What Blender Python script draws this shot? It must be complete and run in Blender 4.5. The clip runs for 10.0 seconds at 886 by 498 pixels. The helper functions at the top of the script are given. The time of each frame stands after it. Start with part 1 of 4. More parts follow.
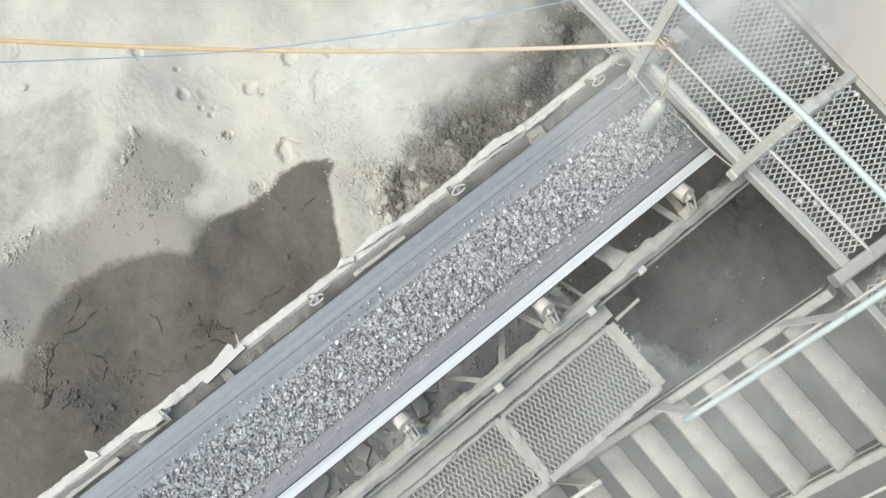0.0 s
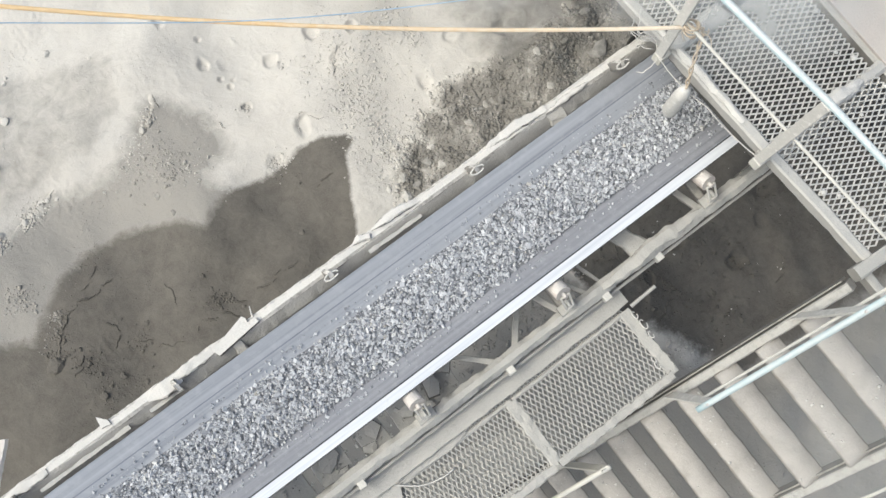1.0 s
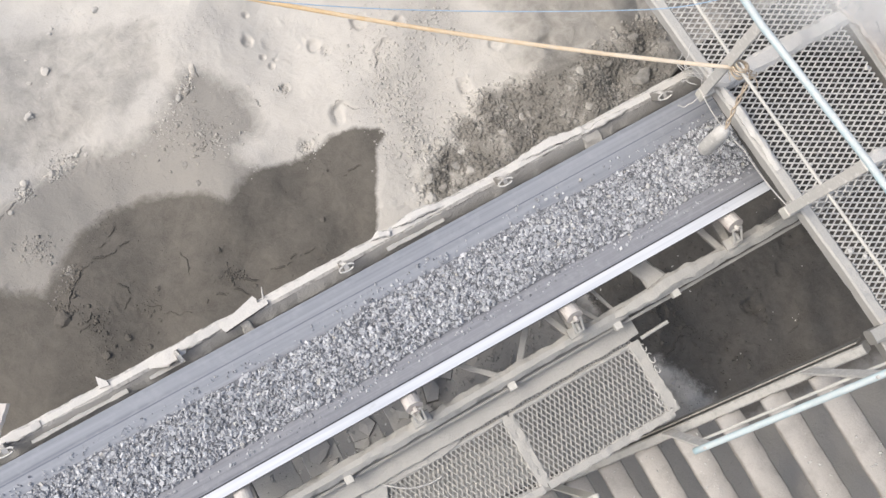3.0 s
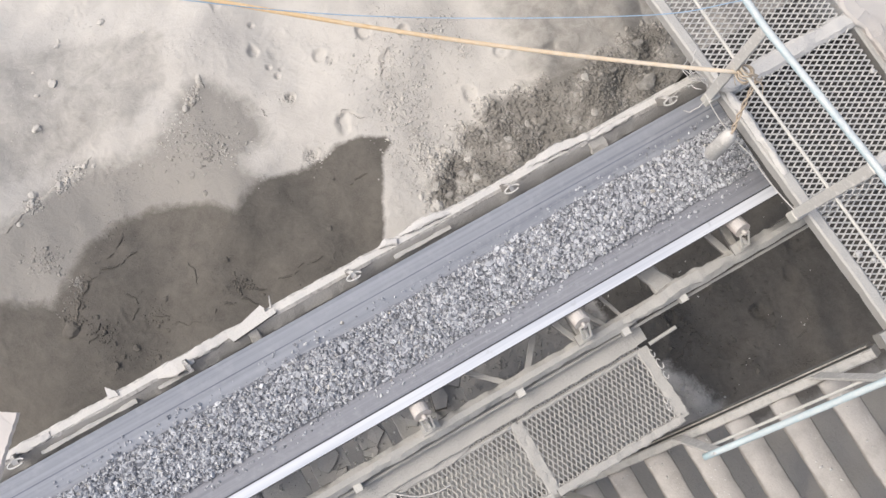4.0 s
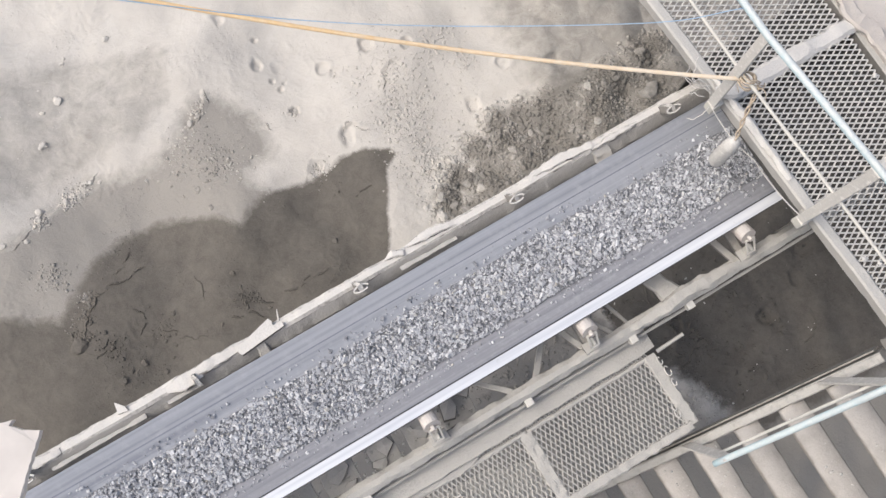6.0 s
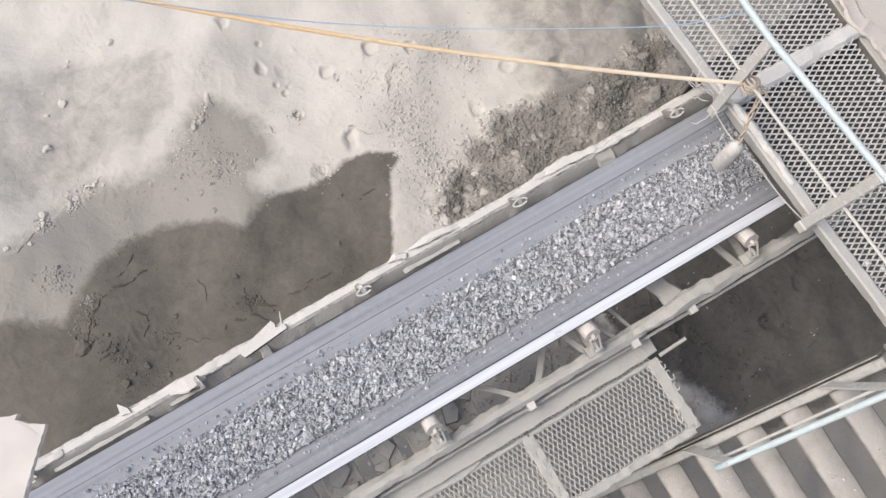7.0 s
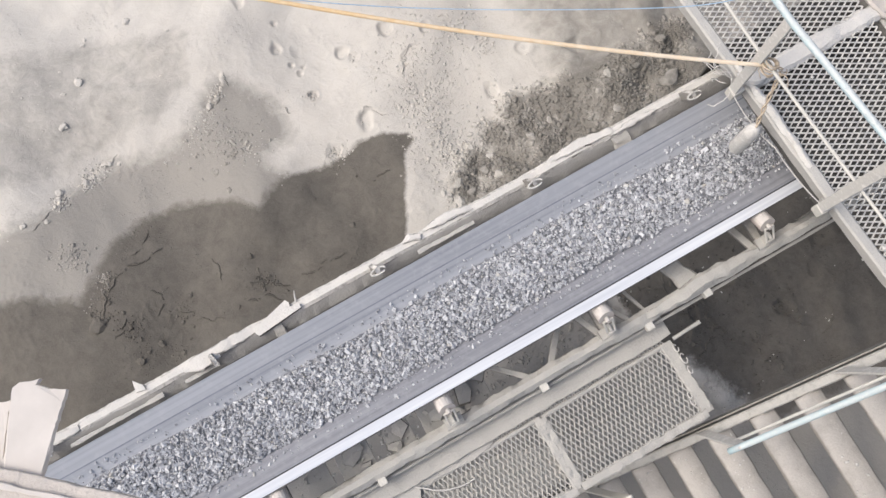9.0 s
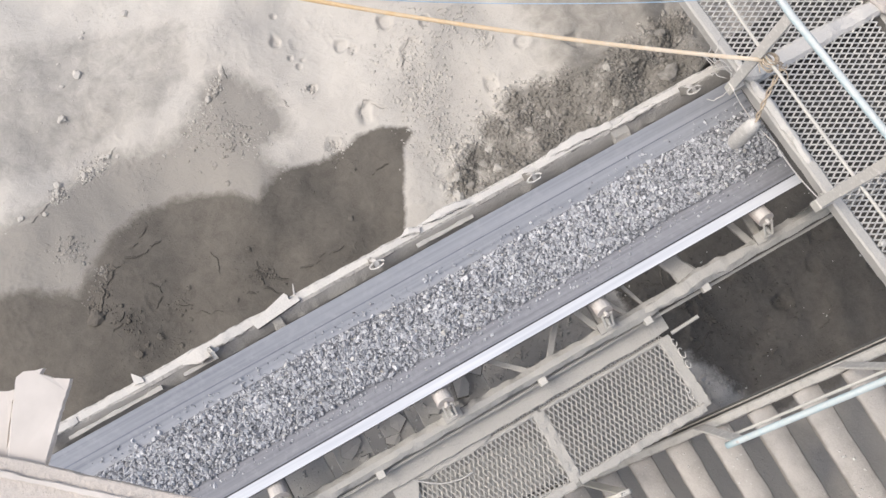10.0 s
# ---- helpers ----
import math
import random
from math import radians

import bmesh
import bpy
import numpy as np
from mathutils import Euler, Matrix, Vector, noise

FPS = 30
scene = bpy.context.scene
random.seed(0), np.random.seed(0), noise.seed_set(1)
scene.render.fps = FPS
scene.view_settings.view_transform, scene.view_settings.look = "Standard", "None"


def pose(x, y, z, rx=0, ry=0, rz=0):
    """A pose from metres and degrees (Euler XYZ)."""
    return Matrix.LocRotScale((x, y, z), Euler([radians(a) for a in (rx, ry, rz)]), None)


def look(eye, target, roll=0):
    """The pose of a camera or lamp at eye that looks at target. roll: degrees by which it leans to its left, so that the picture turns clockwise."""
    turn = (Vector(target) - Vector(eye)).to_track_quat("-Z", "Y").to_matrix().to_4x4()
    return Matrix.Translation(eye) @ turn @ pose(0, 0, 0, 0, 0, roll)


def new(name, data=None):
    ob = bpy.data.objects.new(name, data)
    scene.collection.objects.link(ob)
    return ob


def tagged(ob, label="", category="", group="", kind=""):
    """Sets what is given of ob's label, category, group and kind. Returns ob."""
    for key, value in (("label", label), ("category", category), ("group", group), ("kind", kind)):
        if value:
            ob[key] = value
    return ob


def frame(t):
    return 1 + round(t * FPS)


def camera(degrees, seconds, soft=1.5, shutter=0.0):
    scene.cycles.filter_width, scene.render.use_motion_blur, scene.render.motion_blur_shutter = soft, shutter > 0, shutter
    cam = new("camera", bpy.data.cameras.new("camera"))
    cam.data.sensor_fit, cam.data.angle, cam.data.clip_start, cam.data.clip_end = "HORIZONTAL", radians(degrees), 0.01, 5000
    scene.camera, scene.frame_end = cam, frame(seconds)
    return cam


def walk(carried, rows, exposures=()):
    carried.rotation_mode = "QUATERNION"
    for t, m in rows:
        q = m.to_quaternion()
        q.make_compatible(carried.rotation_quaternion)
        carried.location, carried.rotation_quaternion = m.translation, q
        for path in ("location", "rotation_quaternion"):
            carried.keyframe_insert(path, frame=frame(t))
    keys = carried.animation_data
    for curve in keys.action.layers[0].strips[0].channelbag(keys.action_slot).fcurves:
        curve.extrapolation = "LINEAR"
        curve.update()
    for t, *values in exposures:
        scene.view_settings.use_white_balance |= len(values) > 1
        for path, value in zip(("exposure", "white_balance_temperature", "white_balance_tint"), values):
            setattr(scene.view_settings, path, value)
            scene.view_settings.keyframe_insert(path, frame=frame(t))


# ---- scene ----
cam = camera(52.0, 10.0, 1.5)
PATH = [
    (0, (-0.029, -0.197, 8.609), (0.279, 0.1, 6.655), 7.2),
    (0.5, (-0.041, -0.176, 8.579), (0.215, 0.111, 6.616), 4.5),
    (1, (-0.039, -0.185, 8.576), (0.219, 0.097, 6.613), 5.6),
    (1.5, (-0.05, -0.178, 8.577), (0.195, 0.105, 6.613), 6.6),
    (2, (-0.067, -0.15, 8.565), (0.148, 0.137, 6.597), 7.0),
    (2.5, (-0.052, -0.146, 8.557), (0.169, 0.146, 6.591), 8.3),
    (3, (-0.036, -0.148, 8.56), (0.195, 0.156, 6.597), 8.1),
    (4.5, (-0.042, -0.152, 8.566), (0.179, 0.181, 6.606), 3.8),
    (5, (-0.05, -0.148, 8.574), (0.171, 0.189, 6.615), 3.2),
    (5.5, (-0.048, -0.141, 8.58), (0.18, 0.203, 6.623), 3.0),
    (7, (-0.061, -0.153, 8.585), (0.169, 0.209, 6.631), 2.2),
    (7.5, (-0.062, -0.159, 8.588), (0.163, 0.214, 6.636), 1.0),
    (8, (-0.068, -0.155, 8.586), (0.141, 0.221, 6.632), -0.9),
    (8.5, (-0.07, -0.164, 8.576), (0.123, 0.195, 6.618), -1.5),
    (9, (-0.079, -0.166, 8.58), (0.109, 0.18, 6.619), -1.1),
    (9.5, (-0.083, -0.165, 8.587), (0.105, 0.173, 6.625), -0.5),
    (10, (-0.091, -0.166, 8.58), (0.096, 0.167, 6.617), -0.1),
]
walk(cam, [(t, look(eye, target, roll)) for t, eye, target, roll in PATH],
     [(0, 0.02, 6450, -3), (0.5, 0.12, 6460, -1), (1.2, 0.07, 6480, 2), (2.2, 0.03, 6520, 4), (2.7, 0.04, 6540, 6), (4.5, -0.02, 6580, 8), (10, -0.01, 6580, 8)])

# ---- world, sun, exposure ----
SUN_EL, SUN_AZ = radians(54), radians(-68)
world = bpy.data.worlds.new("World")
scene.world = world
world.use_nodes = True
_n = world.node_tree.nodes
_sky = _n.new("ShaderNodeTexSky")
_sky.sky_type = "NISHITA"
_sky.sun_disc = False
_sky.sun_elevation, _sky.sun_rotation = SUN_EL, SUN_AZ
_sky.air_density, _sky.dust_density, _sky.ozone_density = 1.0, 6.0, 1.5
_n["Background"].inputs["Strength"].default_value = 0.165
world.node_tree.links.new(_sky.outputs[0], _n["Background"].inputs["Color"])

sun_data = bpy.data.lights.new("sun", "SUN")
sun_data.energy, sun_data.angle, sun_data.color = 1.3, radians(40), (1.0, 0.985, 0.96)
sun = new("sun", sun_data)
_d = Vector((math.sin(SUN_AZ) * math.cos(SUN_EL), math.cos(SUN_AZ) * math.cos(SUN_EL), math.sin(SUN_EL)))
sun.matrix_world = look(_d * 60, (0, 0, 0))


# ---- materials ----
def material(name, build, rough=0.9, metal=0.0, spec=0.3):
    m = bpy.data.materials.new(name)
    m.use_nodes = True
    nt = m.node_tree
    b = nt.nodes["Principled BSDF"]
    b.inputs["Roughness"].default_value = rough
    b.inputs["Metallic"].default_value = metal
    b.inputs["Specular IOR Level"].default_value = spec
    build(nt, b)
    return m


def node(nt, kind, **values):
    n = nt.nodes.new(kind)
    for k, v in values.items():
        n.inputs[k].default_value = v
    return n


def coords(nt):
    return nt.nodes.new("ShaderNodeTexCoord").outputs["Object"]


def world_pos(nt):
    return nt.nodes.new("ShaderNodeNewGeometry").outputs["Position"]


def grain(nt, vec, scale, detail=4.0, rough=0.6, dist=0.0):
    n = node(nt, "ShaderNodeTexNoise", Scale=scale, Detail=detail, Roughness=rough, Distortion=dist)
    nt.links.new(vec, n.inputs["Vector"])
    return n.outputs["Fac"]


def ramp(nt, fac, *stops):
    r = nt.nodes.new("ShaderNodeValToRGB")
    e = r.color_ramp.elements
    while len(e) < len(stops):
        e.new(0.5)
    for el, (p, c) in zip(e, stops):
        el.position = p
        el.color = (*c, 1) if isinstance(c, tuple) else (c, c, c, 1)
    nt.links.new(fac, r.inputs["Fac"])
    return r.outputs["Color"]


def mix(nt, fac, a, b, mode="MIX"):
    m = nt.nodes.new("ShaderNodeMix")
    m.data_type, m.blend_type = "RGBA", mode
    for sock, v in ((m.inputs[0], fac), (m.inputs[6], a), (m.inputs[7], b)):
        if isinstance(v, bpy.types.NodeSocket):
            nt.links.new(v, sock)
        elif isinstance(v, tuple):
            sock.default_value = (*v, 1)
        else:
            sock.default_value = v
    return m.outputs[2]


def math_node(nt, op, a, b=0.0, c=0.0):
    m = nt.nodes.new("ShaderNodeMath")
    m.operation = op
    for sock, v in zip(m.inputs, (a, b, c)):
        if isinstance(v, bpy.types.NodeSocket):
            nt.links.new(v, sock)
        else:
            sock.default_value = v
    return m.outputs[0]


def bump(nt, b, height, strength=0.5, distance=0.01):
    n = node(nt, "ShaderNodeBump", Strength=strength, Distance=distance)
    nt.links.new(height, n.inputs["Height"])
    nt.links.new(n.outputs["Normal"], b.inputs["Normal"])


def upward(nt):
    sep = nt.nodes.new("ShaderNodeSeparateXYZ")
    nt.links.new(nt.nodes.new("ShaderNodeNewGeometry").outputs["Normal"], sep.inputs[0])
    return sep.outputs["Z"]


DUST = (0.52, 0.508, 0.485)


def dusty(bare, dust=DUST, low=0.1, high=0.7, scale=22.0):
    """Bare metal or paint under a coat of pale dust that lies thick on upward faces."""
    def build(nt, b):
        p = world_pos(nt)
        g = grain(nt, p, scale, 6, 0.65)
        fine = grain(nt, p, 160, 3)
        cover = math_node(nt, "ADD", upward(nt), math_node(nt, "MULTIPLY_ADD", g, 1.3, -0.65))
        fac = ramp(nt, cover, (low, 0.0), (high, 1.0))
        d = mix(nt, ramp(nt, fine, (0.3, 0.0), (0.7, 1.0)), tuple(c * 0.86 for c in dust), dust)
        under = mix(nt, ramp(nt, g, (0.35, 0.0), (0.7, 1.0)), bare, tuple(c * 0.55 + 0.12 for c in bare))
        nt.links.new(mix(nt, fac, under, d), b.inputs["Base Color"])
        bump(nt, b, math_node(nt, "ADD", g, math_node(nt, "ADD", math_node(nt, "MULTIPLY", fine, 0.3), math_node(nt, "MULTIPLY", grain(nt, p, 60, 3), 0.6))), 0.8, 0.008)
    return build


M_STEEL = material("dusty_steel", dusty((0.26, 0.25, 0.235)))
M_STEEL_DARK = material("grimy_steel", dusty((0.17, 0.165, 0.155), (0.46, 0.44, 0.41), 0.25, 1.0))
M_CRUST = material("dust_crust", dusty((0.22, 0.21, 0.195), (0.72, 0.70, 0.675), 0.3, 0.75))
M_WHITE = material("pale_painted_steel", dusty((0.55, 0.54, 0.50), (0.70, 0.68, 0.64), 0.0, 0.6))
M_BLUE = material("light_blue_paint", dusty((0.44, 0.585, 0.64), (0.70, 0.745, 0.76), 0.05, 1.1), rough=0.55)
M_MESH = material("dusty_expanded_metal", dusty((0.46, 0.45, 0.43), (0.60, 0.59, 0.57), -0.2, 0.5))
M_PLATE = material("dust_covered_plate", dusty((0.5, 0.46, 0.43), (0.60, 0.555, 0.52), 0.0, 0.5, 6.0))
M_TREAD = material("dust_caked_tread", dusty((0.27, 0.25, 0.225), (0.55, 0.52, 0.49), 0.25, 1.05, 7.0))
M_ROLLER = material("pinkish_roller", dusty((0.46, 0.40, 0.37), (0.68, 0.64, 0.61), -0.6, 0.6))


def build_ground(nt, b):
    p = world_pos(nt)
    fields = []
    for name in ("dark_zone", "fringe", "rubble"):
        att = nt.nodes.new("ShaderNodeAttribute")
        att.attribute_name = name
        fields.append(att.outputs["Fac"])
    big, mid, fine = grain(nt, p, 0.9, 3), grain(nt, p, 7, 6, 0.65, 0.3), grain(nt, p, 70, 4, 0.7)
    wob = math_node(nt, "MULTIPLY_ADD", mid, 0.56, -0.28)
    dark_zone = math_node(nt, "ADD", math_node(nt, "ADD", fields[0], wob), math_node(nt, "MULTIPLY_ADD", fine, 0.16, -0.08))
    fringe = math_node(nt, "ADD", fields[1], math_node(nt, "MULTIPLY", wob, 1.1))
    heap = math_node(nt, "ADD", fields[2], math_node(nt, "MULTIPLY_ADD", grain(nt, p, 5, 5, 0.7), 1.1, -0.55))
    dry = mix(nt, ramp(nt, mid, (0.25, 0.0), (0.75, 1.0)), (0.54, 0.515, 0.482), (0.62, 0.597, 0.562))
    dry = mix(nt, ramp(nt, big, (0.35, 0.0), (0.65, 0.6)), dry, (0.50, 0.474, 0.445))
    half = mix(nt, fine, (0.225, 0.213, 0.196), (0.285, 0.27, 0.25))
    deep_tone = mix(nt, ramp(nt, mid, (0.3, 0.0), (0.7, 1.0)), (0.107, 0.098, 0.087), (0.160, 0.147, 0.131))
    deep_tone = mix(nt, ramp(nt, fine, (0.45, 0.0), (0.8, 0.6)), deep_tone, (0.18, 0.171, 0.157))
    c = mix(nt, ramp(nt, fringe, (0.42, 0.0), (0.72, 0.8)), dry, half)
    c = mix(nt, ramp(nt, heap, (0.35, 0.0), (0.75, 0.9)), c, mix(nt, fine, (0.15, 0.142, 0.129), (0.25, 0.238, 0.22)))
    c = mix(nt, ramp(nt, dark_zone, (0.40, 0.0), (0.62, 1.0)), c, deep_tone)
    grit = grain(nt, p, 32, 2, 0.5)
    grit = math_node(nt, "MULTIPLY", ramp(nt, grit, (0.62, 0.0), (0.7, 1.0)), ramp(nt, grain(nt, p, 1.1, 2), (0.5, 0.0), (0.62, 1.0)))
    nt.links.new(c, b.inputs["Base Color"])
    h = math_node(nt, "ADD", math_node(nt, "MULTIPLY", mid, 0.75), math_node(nt, "MULTIPLY", fine, 0.12))
    h = math_node(nt, "ADD", h, math_node(nt, "MULTIPLY", grit, 0.35))
    bump(nt, b, h, 0.62, 0.035)


M_GROUND = material("quarry_dust", build_ground)


def build_stone(nt, b):
    rnd = nt.nodes.new("ShaderNodeNewGeometry").outputs["Random Per Island"]
    p = coords(nt)
    g = grain(nt, p, 120, 3)
    c = ramp(nt, rnd, (0.0, (0.18, 0.186, 0.203)), (0.30, (0.375, 0.387, 0.42)), (0.68, (0.515, 0.528, 0.565)), (0.93, (0.72, 0.73, 0.76)), (0.985, (0.60, 0.60, 0.59)), (1.0, (0.5, 0.46, 0.40)))
    nt.links.new(mix(nt, ramp(nt, g, (0.3, 0.0), (0.7, 0.45)), c, (0.50, 0.51, 0.54)), b.inputs["Base Color"])
    bump(nt, b, g, 0.4, 0.004)


M_STONE = material("crushed_grey_stone", build_stone, rough=0.6, spec=0.4)


def build_bed(nt, b):
    p = coords(nt)
    g = grain(nt, p, 60, 5, 0.7)
    nt.links.new(ramp(nt, g, (0.3, (0.17, 0.177, 0.197)), (0.7, (0.36, 0.371, 0.403))), b.inputs["Base Color"])
    bump(nt, b, g, 0.9, 0.02)


M_BED = material("stone_fines", build_bed)


def build_belt(nt, b):
    p = coords(nt)
    m = nt.nodes.new("ShaderNodeMapping")
    m.inputs["Scale"].default_value = (0.35, 30, 4)
    nt.links.new(p, m.inputs["Vector"])
    streak = grain(nt, m.outputs[0], 1.0, 5, 0.6)
    spots = grain(nt, p, 14, 5, 0.7)
    c = ramp(nt, streak, (0.30, (0.27, 0.284, 0.325)), (0.45, (0.36, 0.376, 0.418)), (0.68, (0.44, 0.457, 0.50)))
    c = mix(nt, ramp(nt, spots, (0.5, 0.0), (0.75, 0.55)), c, (0.50, 0.512, 0.545))
    nt.links.new(c, b.inputs["Base Color"])
    bump(nt, b, streak, 0.25, 0.003)


M_BELT = material("grey_rubber_belt", build_belt, rough=0.55, spec=0.4)


def build_near_rubber(nt, b):
    """The same rubber in a darker tone, streaked along the belt."""
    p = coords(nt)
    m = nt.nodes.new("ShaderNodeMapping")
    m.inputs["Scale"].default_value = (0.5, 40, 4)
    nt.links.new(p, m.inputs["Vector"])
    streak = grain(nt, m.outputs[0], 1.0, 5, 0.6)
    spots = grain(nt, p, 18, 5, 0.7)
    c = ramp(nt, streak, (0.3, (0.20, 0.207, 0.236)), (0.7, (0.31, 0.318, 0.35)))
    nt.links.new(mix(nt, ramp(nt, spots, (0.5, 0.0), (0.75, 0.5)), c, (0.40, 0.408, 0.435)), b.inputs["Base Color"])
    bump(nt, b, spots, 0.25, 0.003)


M_BELT_NEAR = material("darker_rubber_belt", build_near_rubber, rough=0.6, spec=0.35)


# the sky's reflection on the upturned edge is put into a pale colour
def build_lip(nt, b):
    p = coords(nt)
    m = nt.nodes.new("ShaderNodeMapping")
    m.inputs["Scale"].default_value = (0.6, 25, 4)
    nt.links.new(p, m.inputs["Vector"])
    streak = grain(nt, m.outputs[0], 1.0, 4, 0.6)
    spots = grain(nt, p, 9, 4, 0.6)
    c = ramp(nt, streak, (0.3, (0.52, 0.55, 0.62)), (0.6, (0.70, 0.725, 0.78)))
    c = mix(nt, ramp(nt, spots, (0.66, 0.0), (0.76, 0.6)), c, (0.42, 0.44, 0.47))
    nt.links.new(c, b.inputs["Base Color"])


M_LIP = material("sky_sheen_belt_edge", build_lip, rough=0.35, spec=0.5)


def plain(c, amount=0.2, scale=40):
    def build(nt, b):
        g = grain(nt, coords(nt), scale, 4)
        nt.links.new(mix(nt, g, tuple(v * (1 - amount) for v in c), tuple(min(1, v * (1 + amount)) for v in c)), b.inputs["Base Color"])
        bump(nt, b, g, 0.3, 0.004)
    return build


def build_rope(nt, b):
    """Orange rope, paler where dust has settled on it near the walkway."""
    p = coords(nt)
    sep = nt.nodes.new("ShaderNodeSeparateXYZ")
    nt.links.new(p, sep.inputs[0])
    g = grain(nt, p, 18, 4)
    c = mix(nt, g, (0.72, 0.47, 0.22), (0.90, 0.66, 0.36))
    coat = math_node(nt, "ADD", math_node(nt, "MULTIPLY", sep.outputs["X"], 0.24), math_node(nt, "MULTIPLY_ADD", g, 0.8, -0.35))
    nt.links.new(mix(nt, ramp(nt, coat, (0.1, 0.15), (0.75, 0.85)), c, (0.80, 0.74, 0.66)), b.inputs["Base Color"])
    bump(nt, b, g, 0.4, 0.004)


M_ROPE = material("orange_rope", build_rope)
M_ROPE_OLD = material("frayed_rope", plain((0.50, 0.42, 0.33), 0.45, 60))
M_TWINE = material("blue_twine", plain((0.36, 0.50, 0.66), 0.3))
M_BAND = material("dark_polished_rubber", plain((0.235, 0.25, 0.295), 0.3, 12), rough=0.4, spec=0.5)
M_TAB = material("pale_pinkish_dust", plain((0.64, 0.60, 0.57), 0.2, 11))
M_PALE = material("pale_dust_coat", dusty((0.55, 0.54, 0.52), (0.68, 0.665, 0.645), -1.0, 0.2))
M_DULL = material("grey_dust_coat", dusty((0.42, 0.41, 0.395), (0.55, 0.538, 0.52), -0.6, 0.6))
# brown dust, its colour darkened to carry the shade on the stringer's web
M_FLANK = material("shaded_brown_dust", dusty((0.36, 0.338, 0.312), (0.52, 0.492, 0.46), -0.1, 0.9, 11.0), rough=0.95)
# near-black colour that holds the darkness below the deck mesh
M_UNDERDECK = material("underdeck_darkness", plain((0.09, 0.088, 0.084), 0.4, 7), rough=0.8)
M_BELT_EDGE = material("dark_belt_edge", plain((0.06, 0.065, 0.075)))


def build_dust_puff(strength, seed):
    """A thin veil of airborne dust that thins out towards the puff's rim."""
    def build(nt, b):
        p = coords(nt)
        m = nt.nodes.new("ShaderNodeVectorMath")
        m.operation = "MULTIPLY"
        m.inputs[1].default_value = (1, 1, 0)
        nt.links.new(p, m.inputs[0])
        l = nt.nodes.new("ShaderNodeVectorMath")
        l.operation = "LENGTH"
        nt.links.new(m.outputs[0], l.inputs[0])
        n = node(nt, "ShaderNodeTexNoise", Scale=1.9, Detail=5.0, Roughness=0.6, Distortion=0.9)
        n.noise_dimensions = "4D"
        n.inputs["W"].default_value = seed
        nt.links.new(p, n.inputs["Vector"])
        rim = ramp(nt, l.outputs["Value"], (0.0, 1.0), (0.45, 0.62), (0.95, 0.0))
        a = math_node(nt, "MULTIPLY", rim, ramp(nt, n.outputs["Fac"], (0.28, 0.0), (0.75, 1.0)))
        a = math_node(nt, "MULTIPLY", a, strength)
        b.inputs["Base Color"].default_value = (0.80, 0.81, 0.80, 1)
        nt.links.new(a, b.inputs["Alpha"])
    return build


# ---- mesh helpers ----
def part(name, bm, mat, parent=None, label="", smooth=None):
    if smooth is None:
        smooth = len(bm.faces) > 120
        if smooth:
            bm.normal_update()
            for e in bm.edges:
                if len(e.link_faces) == 2 and e.calc_face_angle(0.0) > 0.55:
                    e.smooth = False
    me = bpy.data.meshes.new(name)
    bm.normal_update()
    bm.to_mesh(me)
    bm.free()
    me.materials.append(mat)
    if smooth:
        me.polygons.foreach_set("use_smooth", [True] * len(me.polygons))
    ob = new(name, me)
    if parent is not None:
        ob.parent = parent
    if label:
        ob["label"] = label
    return ob


def thing(name, label, category, group="", kind="", at=(0, 0, 0)):
    ob = new(name)
    ob.location = at
    return tagged(ob, label, category, group, kind)


def box(bm, lo, hi, m=None, bev=0.0):
    r = bmesh.ops.create_cube(bm, size=1)
    vs = r["verts"]
    lo, hi = Vector(lo), Vector(hi)
    for v in vs:
        v.co = Vector([lo[i] + (v.co[i] + 0.5) * (hi[i] - lo[i]) for i in range(3)])
    if bev:
        es = list({e for v in vs for e in v.link_edges})
        out = bmesh.ops.bevel(bm, geom=es, offset=bev, segments=2, affect="EDGES", profile=0.5)
        vs = list({v for f in out["faces"] for v in f.verts} | {v for v in vs if v.is_valid})
    if m is not None:
        for v in vs:
            v.co = m @ v.co
    return vs


def solid(lo, hi, bev=0.004, m=None):
    bm = bmesh.new()
    box(bm, lo, hi, m, bev)
    return bm


def round_profile(r, n=10):
    return [(r * math.cos(2 * math.pi * i / n), r * math.sin(2 * math.pi * i / n)) for i in range(n)]


def bar_profile(w, h, c=0.15):
    """A rectangle with clipped corners, w across and h high."""
    a, b, d = w / 2, h / 2, min(w, h) * c
    return [(a, b - d), (a - d, b), (0, b), (-a + d, b), (-a, b - d), (-a, 0), (-a, -b + d), (-a + d, -b), (0, -b), (a - d, -b), (a, -b + d), (a, 0)]


